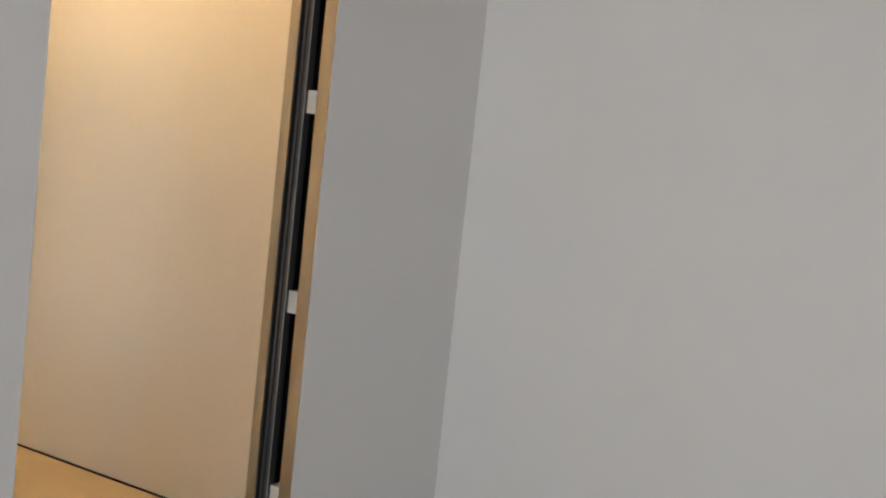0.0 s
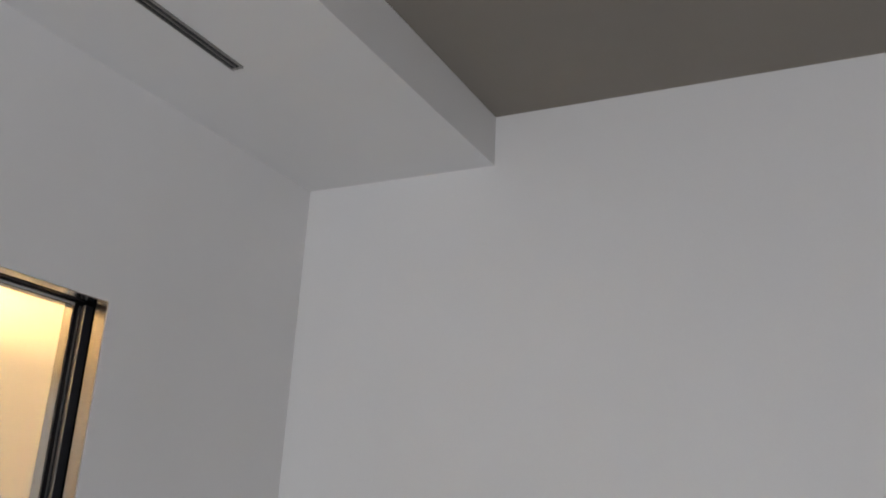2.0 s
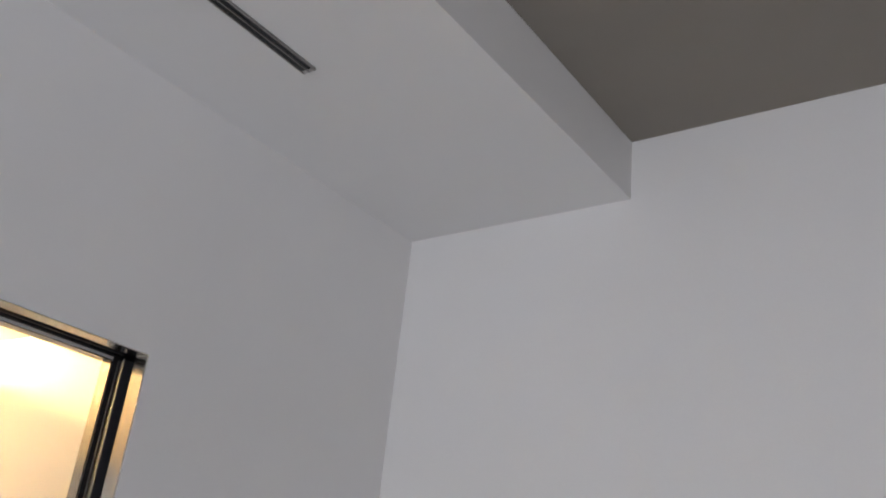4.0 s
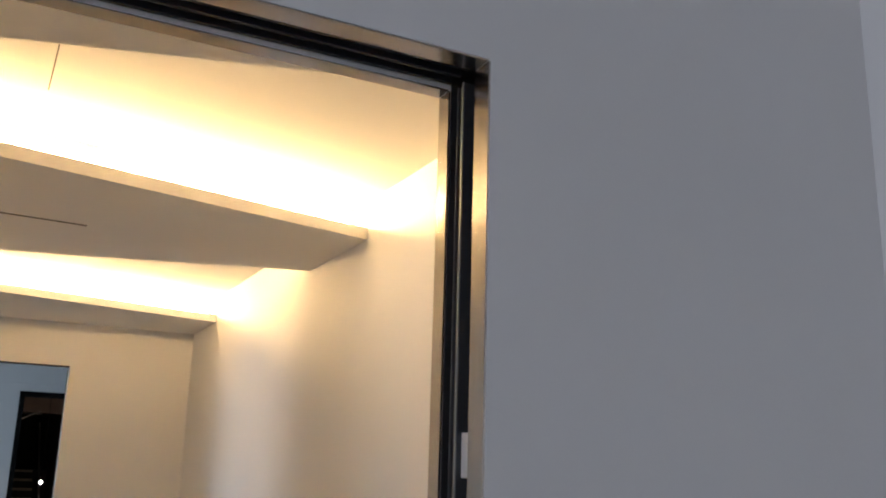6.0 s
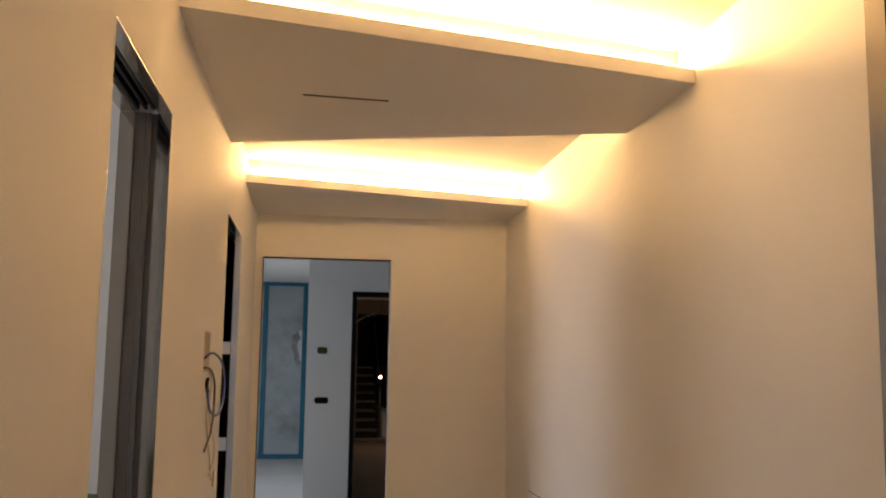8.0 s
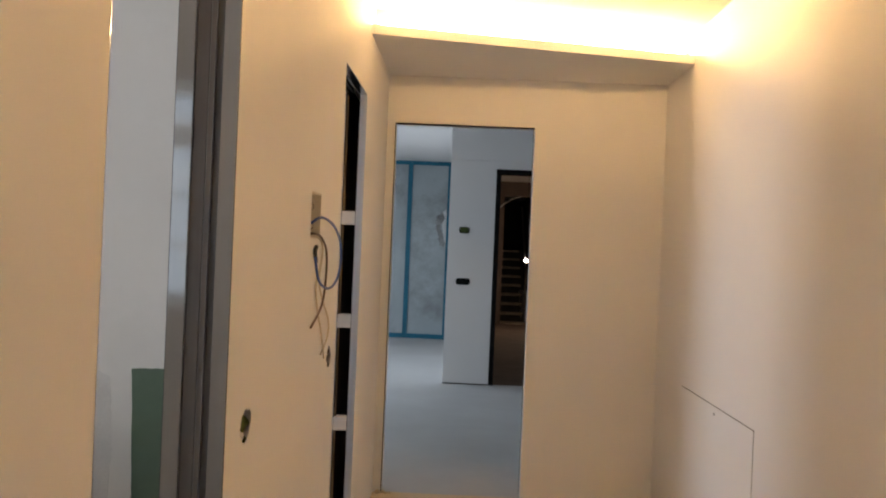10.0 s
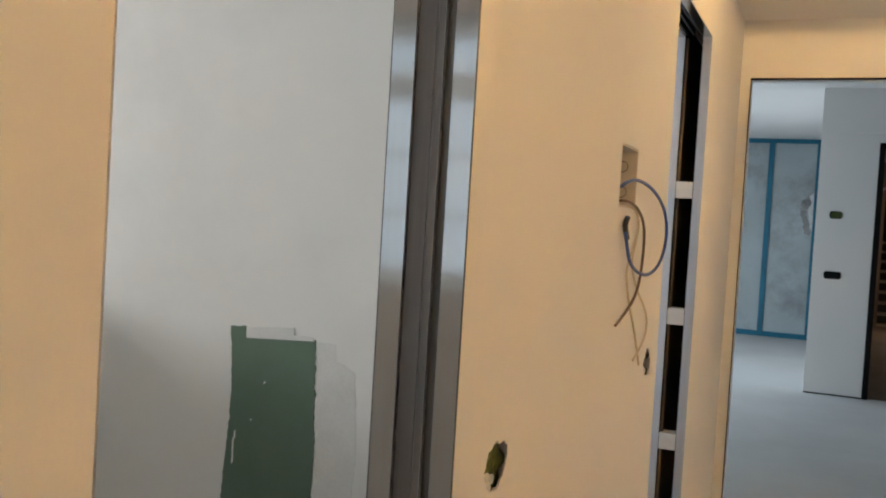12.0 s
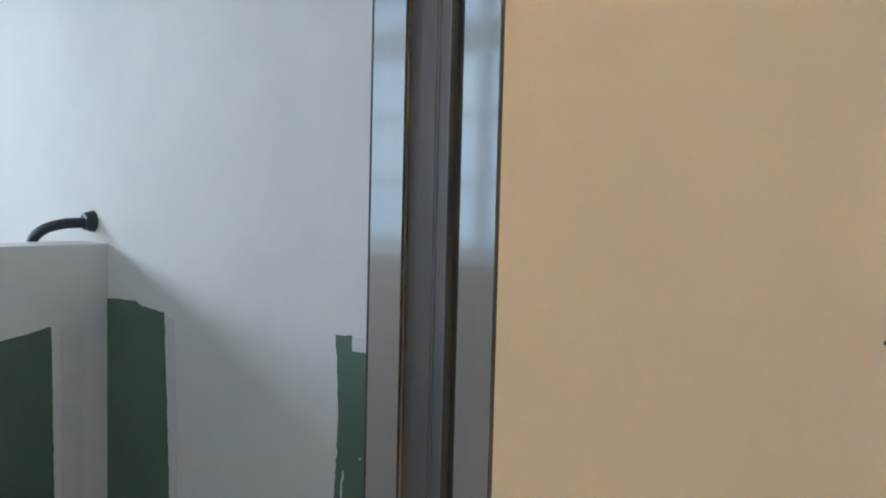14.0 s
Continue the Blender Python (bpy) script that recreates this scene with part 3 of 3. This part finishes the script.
w1 = tagged(new("cream_cable"), "thin cream wire dangling from the wall box", "cable", "thin wires of the wall box")
wire("sheath", [(-0.045, 2.67, 1.425), (0.0, 2.66, 1.427), (0.007, 2.75, 1.424), (0.009, 2.815, 1.402), (0.009, 2.825, 1.358), (0.009, 2.77, 1.309), (0.009, 2.775, 1.27), (0.009, 2.855, 1.214), (0.009, 2.98, 1.163), (0.009, 3.03, 1.117), (0.009, 2.99, 1.069), (0.009, 2.862, 1.039)], 0.0027, WHITE_WIRE, w1)
w2 = tagged(new("cream_cable"), "thin cream wire dangling from the wall box", "cable", "thin wires of the wall box")
wire("sheath", [(-0.045, 2.69, 1.423), (0.0, 2.7, 1.425), (0.005, 2.8, 1.415), (0.007, 2.845, 1.381), (0.007, 2.79, 1.327), (0.007, 2.715, 1.275), (0.007, 2.745, 1.221), (0.007, 2.793, 1.172), (0.007, 2.881, 1.103), (0.007, 2.954, 1.016)], 0.0027, WHITE_WIRE, w2)


def ragged_hole(name, rect, centre, size, seed, label, core, lean=0.55):
    """The broken plaster round a hole that fills a cut in the corridor's west wall, and the hole's ground."""
    y0, y1, z0, z1 = rect
    n = 48
    inner = []
    for i in range(n):
        a = 2 * math.pi * i / n
        way = Vector((math.cos(a), math.sin(a), seed * 2.3))
        k = 0.96 + 0.3 * noise.noise(way * 1.4) + 0.13 * noise.noise(way * 5)
        dy, dz = size[0] * math.cos(a) * k, size[1] * math.sin(a) * k
        inner.append((centre[0] + dy + lean * dz, centre[1] + dz))
    outer = []
    for i in range(n):
        a = 2 * math.pi * i / n
        c, s = math.cos(a), math.sin(a)
        m = max(abs(c), abs(s))
        outer.append(((y0 + y1) / 2 + (y1 - y0) / 2 * c / m, (z0 + z1) / 2 + (z1 - z0) / 2 * s / m))
    thing = tagged(new(name), label, "wall hole")
    bm = bmesh.new()
    rows = [[bm.verts.new((x, y, z)) for y, z in loop] for x, loop in ((0.0, outer), (0.0, inner), (-0.003, inner))]
    for a, b in zip(rows, rows[1:]):
        for i in range(n):
            bm.faces.new((a[i], a[(i + 1) % n], b[(i + 1) % n], b[i]))
    part("broken_plaster", bm, PLASTER, thing)
    bm = bmesh.new()
    bmesh.ops.create_grid(bm, x_segments=12, y_segments=12, size=0.5)
    for v in bm.verts:
        y, z = y0 + 0.001 + (y1 - y0 - 0.002) * (v.co.x + 0.5), z0 + 0.001 + (z1 - z0 - 0.002) * (v.co.y + 0.5)
        v.co = (-0.014 + 0.012 * noise.noise((y * 45, z * 45, seed)), y, z)
    part("core", bm, core, thing)
    for k, (du, dv, r) in enumerate(((-0.2, -0.75, 0.011), (0.1, -0.55, 0.008), (-0.35, -0.35, 0.007))):
        bm = bmesh.new()
        bmesh.ops.create_icosphere(bm, subdivisions=2, radius=r)
        for v in bm.verts:
            v.co *= 1 + 0.5 * noise.noise(v.co * 110 + Vector((k * 9, seed, 0)))
            v.co = Vector((-0.007 + 0.45 * v.co.x, centre[0] + du * size[0] + lean * dv * size[1] + v.co.y * 1.3, centre[1] + dv * size[1] + v.co.z))
        part("plaster_flake", bm, FILLER, thing, "pale crumb of broken plaster")


ragged_hole("wall_hole", HOLE, (1.884, 0.996), (0.05, 0.041), 5, "ragged hole broken through the plaster showing green board", HOLE_WOOL, 0.25)
ragged_hole("wall_hole", SLIT, (3.113, 1.0), (0.05, 0.041), 8, "small ragged box hole in the plaster", HOLE_GREY, 0.1)

# ---- bathroom ----


def ragged_patch(name, corners, parent, mat, y, rough=0.006, seed=0, normal="y", label=""):
    """A thin patch with a torn outline on a wall; corners are (along, z)."""
    pts = []
    for (a, b), (c, d) in zip(corners, corners[1:] + corners[:1]):
        w = math.hypot(c - a, d - b) or 1
        n = max(2, int(w / 0.005))
        for i in range(n):
            k = i / n
            s = k * w
            at = Vector((a * 7 + s * 9, b * 5, seed * 3.7))
            torn = max(0.0, noise.noise(at * 0.9 + Vector((0, 4, 0))) + 0.15)
            j = rough * (0.5 * noise.noise(at * 1.6) + 2.6 * torn * noise.noise(at * 9)) if i else 0
            pts.append((a + (c - a) * k + j * (d - b) / w, b + (d - b) * k - j * (c - a) / w))
    bm = bmesh.new()
    loops = []
    for off in (0.001, -0.0025):
        loops.append([bm.verts.new((u, y + off, z) if normal == "y" else (y - off, u, z)) for u, z in pts])
    bm.faces.new(loops[1])
    n = len(pts)
    for i in range(n):
        bm.faces.new((loops[0][i], loops[0][(i + 1) % n], loops[1][(i + 1) % n], loops[1][i]))
    return part(name, bm, mat, parent, label)


patches = tagged(new("plasterboard_patches"), "bare green moisture-resistant board left between plaster skims", "wall patch", kind="structure")
ragged_patch("bare_board", [(-0.754, 1.103), (-0.715, 1.106), (-0.712, 1.083), (-0.538, 1.094), (-0.528, 0.86), (-0.532, 0.6), (-0.545, 0.0), (-0.902, 0.0), (-0.903, 0.66), (-0.762, 0.66), (-0.744, 0.96)], patches, GREEN, Y_TILE, 0.003, 1)
ragged_patch("bare_board", [(-1.515, 1.09), (-1.398, 1.096), (-1.37, 1.087), (-1.286, 1.083), (-1.266, 0.72), (-1.258, 0.0), (-1.515, 0.0)], patches, GREEN, Y_TILE, 0.0022, 2)
ragged_patch("bare_board", [(-0.383, 1.058), (-0.21, 1.063), (-0.21, 0.0), (-0.372, 0.0), (-0.372, 0.72)], patches, GREEN, Y_TILE, 0.003, 3)
ragged_patch("filler_smear", [(-0.712, 1.1045), (-0.592, 1.114), (-0.59, 1.098), (-0.545, 1.098), (-0.54, 1.091), (-0.711, 1.081)], patches, FILLER, Y_TILE - 0.0012, 0.0015, 4)
ragged_patch("filler_smear", [(-0.532, 1.09), (-0.49, 1.09), (-0.487, 1.055), (-0.44, 1.035), (-0.43, 0.87), (-0.45, 0.25), (-0.515, 0.25), (-0.524, 0.86)], patches, FILLER, Y_TILE + 0.0016, 0.004, 5)
ragged_patch("filler_smear", [(-1.282, 1.078), (-1.246, 1.066), (-1.238, 0.77), (-1.228, 0.2), (-1.252, 0.2), (-1.262, 0.72)], patches, FILLER, Y_TILE + 0.0016, 0.003, 6)
for u, z, w, h in ((-0.734, 0.8, 0.003, 0.06), (-0.731, 0.855, 0.004, 0.02), (-0.66, 0.985, 0.0035, 0.006), (-0.742, 0.67, 0.03, 0.004), (-0.69, 0.9, 0.003, 0.005), (-0.6, 0.72, 0.003, 0.006)):
    ragged_patch("plaster_drip", [(u, z), (u + w, z + 0.004), (u + w * 0.8, z + h), (u - w * 0.1, z + h * 0.9)], patches, SKIM, Y_TILE - 0.0012, 0.001, int(z * 1000))
HALF_X = -1.518
structure("wall_half", [(HALF_X - 0.12, HALF_X, 0.9, Y_TILE, 0, 1.213)], SKIM, "low plastered half wall in the bathroom", "wall")
half_patch = tagged(new("half_wall_patch"), "bare green board patch on the low half wall", "wall patch", kind="structure")
ragged_patch("bare_board", [(2.11, 1.038), (2.05, 1.025), (2.004, 1.018), (1.7, 1.015), (1.3, 1.02), (1.3, 0.0), (2.119, 0.0), (2.115, 0.66)], half_patch, GREEN, HALF_X, 0.0022, 7, "x")
ragged_patch("filler_smear", [(2.185, 1.04), (2.15, 1.045), (2.13, 1.03), (2.13, 0.3), (2.175, 0.3), (2.18, 0.75)], half_patch, FILLER, HALF_X - 0.0016, 0.003, 9, "x")

hose = tagged(new("conduit"), "black corrugated conduit elbow coming out of the plaster", "pipe")
wire("hose", [(-1.584, Y_TILE - 0.004, 1.257), (-1.584, Y_TILE - 0.03, 1.257), (-1.6, Y_TILE - 0.065, 1.255), (-1.64, Y_TILE - 0.095, 1.24), (-1.668, Y_TILE - 0.11, 1.205), (-1.675, Y_TILE - 0.115, 1.12)], 0.012, CONDUIT, hose)
bm = bmesh.new()
tube(bm, (-1.584, Y_TILE + 0.002, 1.26), (-1.584, Y_TILE - 0.022, 1.26), 0.026, 20, 0.019)
part("collar", bevelled(bm, 0.003), CONDUIT, hose, smooth=True)


def pipe_stub(label, x, z, mat):
    thing = tagged(new("pipe_stub"), label, "pipe", "capped water pipes")
    bm = bmesh.new()
    tube(bm, (x, Y_TILE + 0.002, z), (x, Y_TILE - 0.05, z), 0.012, 18)
    part("pipe", bm, STEEL_DULL, thing, smooth=False)
    bm = bmesh.new()
    tube(bm, (x, Y_TILE - 0.028, z), (x, Y_TILE - 0.09, z), 0.02, 18)
    part("cap", bevelled(bm, 0.004), mat, thing)


pipe_stub("red capped water pipe stub in the bathroom wall", -0.862, 0.628, RED_CAP)
pipe_stub("grey capped water pipe stub in the bathroom wall", -0.728, 0.612, BLUE_CAP)


def window(name, place, w, h, bars_z, bars_u, label):
    """A plain frame with glazing bars; u along the width, the frame 0.05 deep."""
    thing = tagged(new(name), label, "window", kind="structure")
    for b in ((0, w, 0, 0.05, 0, 0.05), (0, w, 0, 0.05, h - 0.05, h), (0, 0.05, 0, 0.05, 0.05, h - 0.05), (w - 0.05, w, 0, 0.05, 0.05, h - 0.05)):
        slab_part("window_frame", b, WHITE_FRAME, thing, bevel=0.003)
    for z, s in bars_z:
        slab_part("glazing_bar", (0.05, w - 0.05, 0.008, 0.042, z, z + s), WHITE_FRAME, thing)
    for u, s in bars_u:
        slab_part("mullion", (u, u + s, 0.006, 0.044, 0.05, h - 0.05), WHITE_FRAME, thing)
    thing.matrix_world = place
    return thing


window("window_1", pose(-2.85, WIN_B[1], WIN_B[2], 0, 0, -90), WIN_B[1] - WIN_B[0], WIN_B[3] - WIN_B[2], [(0.205, 0.015), (0.415, 0.015), (0.61, 0.09)], [(0.56, 0.04)], "white bathroom window with glazing bars")
# window_5 is added out of view; its bars show only in the jambs
window("window_5", pose(WIN_S[0], 0.27, WIN_S[2]), WIN_S[1] - WIN_S[0], WIN_S[3] - WIN_S[2], [(0.211, 0.012), (0.393, 0.012), (0.565, 0.08)], [(0.55, 0.03), (0.79, 0.02)], "white barred window added for the jambs to mirror")
window("window_2", pose(-3.2, -0.65, 0.9, 0, 0, -90), 1.9, 1.5, [], [(0.92, 0.06)], "white window of the first room")
window("window_3", pose(-2.6, 11.45, 0.5, 0, 0, -90), 4.1, 2.0, [], [(1.3, 0.06), (2.7, 0.06)], "wide white living room window")
window("window_4", pose(-2.6, 4.25, 1.0, 0, 0, -90), 1.1, 1.2, [], [(0.53, 0.05)], "white bedroom window")

# ---- living room ----
glazing = tagged(new("glazed_partition"), "dusty glazed partition with frames wrapped in blue film", "glazed partition")
YB = 13.83
for x0, x1 in ((-1.775, -1.705), (-1.085, -1.015), (-0.43, -0.36), (0.18, 0.25)):
    slab_part("frame_post", (x0, x1, YB - 0.035, YB + 0.03, 0.0, 2.7), BLUE_TAPE, glazing, "bright blue film wrapping", 0.004)
for x0, x1 in ((-1.705, -1.085), (-1.015, -0.43), (-0.36, 0.18)):
    slab_part("frame_rail", (x0, x1, YB - 0.03, YB + 0.03, 0.0, 0.07), BLUE_TAPE, glazing, bevel=0.004)
    slab_part("frame_rail", (x0, x1, YB - 0.03, YB + 0.03, 2.64, 2.7), BLUE_TAPE, glazing, bevel=0.004)
    slab_part("pane", (x0, x1, YB - 0.006, YB + 0.006, 0.07, 2.64), MILKY, glazing, "dusty streaked milky pane")

SMEAR_DARK = material("grey_glue_smear", (0.29, 0.305, 0.31), 0.8, spread=0.4, scale=14, grain=0.2, grain_scale=90)
SMEAR_PALE = material("white_filler_dab", (0.62, 0.64, 0.65), 0.8, spread=0.12, scale=20)
ragged_patch("glue_smear", [(0.02, 1.86), (0.09, 1.93), (0.16, 1.9), (0.14, 1.78), (0.08, 1.73), (0.13, 1.6), (0.175, 1.48), (0.15, 1.4), (0.08, 1.44), (0.06, 1.58), (0.02, 1.7)], glazing, SMEAR_DARK, YB - 0.0075, 0.02, 21, "y", "grey smear of glue on the pane")
ragged_patch("glue_smear", [(0.12, 1.94), (0.18, 1.98), (0.18, 1.46), (0.15, 1.5), (0.13, 1.64), (0.11, 1.76), (0.15, 1.84)], glazing, SMEAR_PALE, YB - 0.0105, 0.014, 22, "y", "white dab of filler on the pane")


def mounting_box(x0, x1, z0, z1, mat, label):
    """A rounded flush mounting box in the pier, its rim proud and its middle recessed."""
    thing = tagged(new("mounting_box"), label, "electrical box", "mounting boxes of the pier")
    r = (z1 - z0) / 2
    loop = []
    for cx, a0 in ((x1 - r * 0.6, -90), (x0 + r * 0.6, 90)):
        for i in range(9):
            a = radians(a0 + 180 * i / 8)
            loop.append((cx + 0.6 * r * math.cos(a) if abs(math.cos(a)) > 1e-6 else cx, (z0 + z1) / 2 + r * math.sin(a)))
    cx, cz = (x0 + x1) / 2, (z0 + z1) / 2
    bm = bmesh.new()
    rows = []
    for k, y in ((1.0, Y_PIER + 0.001), (1.0, Y_PIER - 0.006), (0.86, Y_PIER - 0.006), (0.84, Y_PIER - 0.001)):
        rows.append([bm.verts.new((cx + (x - cx) * k, y, cz + (z - cz) * k)) for x, z in loop])
    n = len(loop)
    for a, b in zip(rows, rows[1:]):
        for i in range(n):
            bm.faces.new((a[i], a[(i + 1) % n], b[(i + 1) % n], b[i]))
    part("rim", bm, SOCKET_DARK, thing)
    bm = bmesh.new()
    bm.faces.new([bm.verts.new((cx + (x - cx) * 0.9, Y_PIER - 0.002, cz + (z - cz) * 0.9)) for x, z in loop])
    part("inside", bm, mat, thing)


mounting_box(0.404, 0.509, 1.557, 1.622, SOCKET_GREEN, "olive green flush electrical box in the white pier")
mounting_box(0.39, 0.536, 1.027, 1.093, SOCKET_DARK, "black flush electrical box in the white pier")
structure("pier_joint", [(0.294, 0.77, Y_PIER - 0.004, Y_PIER + 0.001, 0.0005, 0.012)], GAP, "dark gap under the pier", "trim")

# ---- stair hall ----
stairs = tagged(new("staircase"), "dark staircase with pale treads rising in the hall", "stairs")
for i in range(8):
    y = 17.85 + 0.27 * i
    slab_part("tread", (1.2, 1.66, y - 0.03, y + 0.26, 0.175 * (i + 1) - 0.045, 0.175 * (i + 1)), TREAD, stairs, bevel=0.006)
    slab_part("riser", (1.22, 1.64, y, y + 0.02, 0.175 * i, 0.175 * (i + 1) - 0.045), STAIR_DARK, stairs)
bm = bmesh.new()
tube(bm, (1.69, 17.8, 0.95), (1.69, 19.96, 2.35), 0.02, 12)
part("handrail", bm, STEEL_DULL, stairs)
bm = bmesh.new()
tube(bm, (1.69, 17.8, 0.0), (1.69, 17.8, 0.97), 0.018, 12)
part("newel", bm, STEEL_DULL, stairs)
# side walls near-black too, in place of unlit depth
structure("wall_stairwell_west", [(1.06, 1.18, 17.45, 23.8, 0, 6)], STAIR_DARK, "side wall coloured near-black for the unlit stairwell", "wall")
structure("wall_stairwell_east", [(1.95, 2.07, 17.45, 23.8, 0, 6)], STAIR_DARK, "side wall coloured near-black for the unlit stairwell", "wall")
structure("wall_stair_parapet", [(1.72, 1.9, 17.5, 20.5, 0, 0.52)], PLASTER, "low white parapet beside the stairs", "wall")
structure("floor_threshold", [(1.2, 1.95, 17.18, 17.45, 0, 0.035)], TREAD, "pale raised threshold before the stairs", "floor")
# added landing: ends the flight where the upper treads sink into darkness
structure("floor_landing", [(1.18, 1.95, 17.85 + 0.27 * 8, 23.8, 0, 1.4)], STAIR_DARK, "near-black landing added where the treads fade into the dark", "floor")
loose = tagged(new("loose_cable"), "pale cable sagging under the opening of the hall", "cable")
wire("sheath", [(1.12, 17.27, 2.2), (1.17, 17.25, 2.27), (1.27, 17.24, 2.33), (1.36, 17.24, 2.38), (1.47, 17.25, 2.415), (1.5, 17.29, 2.425)], 0.012, SPACER, loose)
bulb = tagged(new("bulb_lamp"), "small lit bare bulb hanging in the dark hall", "lamp")
bm = bmesh.new()
bmesh.ops.create_uvsphere(bm, u_segments=14, v_segments=10, radius=0.019)
for v in bm.verts:
    if v.co.z > 0:
        v.co.x, v.co.y = v.co.x * (1 - 14 * v.co.z), v.co.y * (1 - 14 * v.co.z)
bmesh.ops.translate(bm, verts=bm.verts[:], vec=(1.525, 15.5, 1.23))
part("bulb", bm, BULB, bulb, "glowing bulb", True)
bm = bmesh.new()
tube(bm, (1.525, 15.5, 1.255), (1.525, 15.5, 1.32), 0.016, 12)
part("socket", bm, BLACK_TAPE, bulb)
bm = bmesh.new()
tube(bm, (1.525, 15.5, 1.31), (1.525, 15.5, 2.7), 0.004, 8)
part("flex", bm, BLACK_TAPE, bulb)

# ---- crumbs of plaster left at the end doorway ----
for x, y, r in ((0.03, 5.045, 0.016), (0.055, 5.06, 0.011), (0.075, 5.04, 0.008), (0.1, 5.065, 0.006)):
    bm = bmesh.new()
    bmesh.ops.create_icosphere(bm, subdivisions=2, radius=r)
    for v in bm.verts:
        v.co *= 1 + 0.5 * noise.noise(v.co * 90 + Vector((x * 40, 0, 0)))
        v.co.z *= 0.7
    low = min(v.co.z for v in bm.verts)
    crumb = new("plaster_crumb", mesh("plaster_crumb", bm, TAN_FLOOR))
    crumb.location = (x, y, -low)
    tagged(crumb, "small lump of tan plaster debris on the floor", "debris", "crumbs at the doorway")
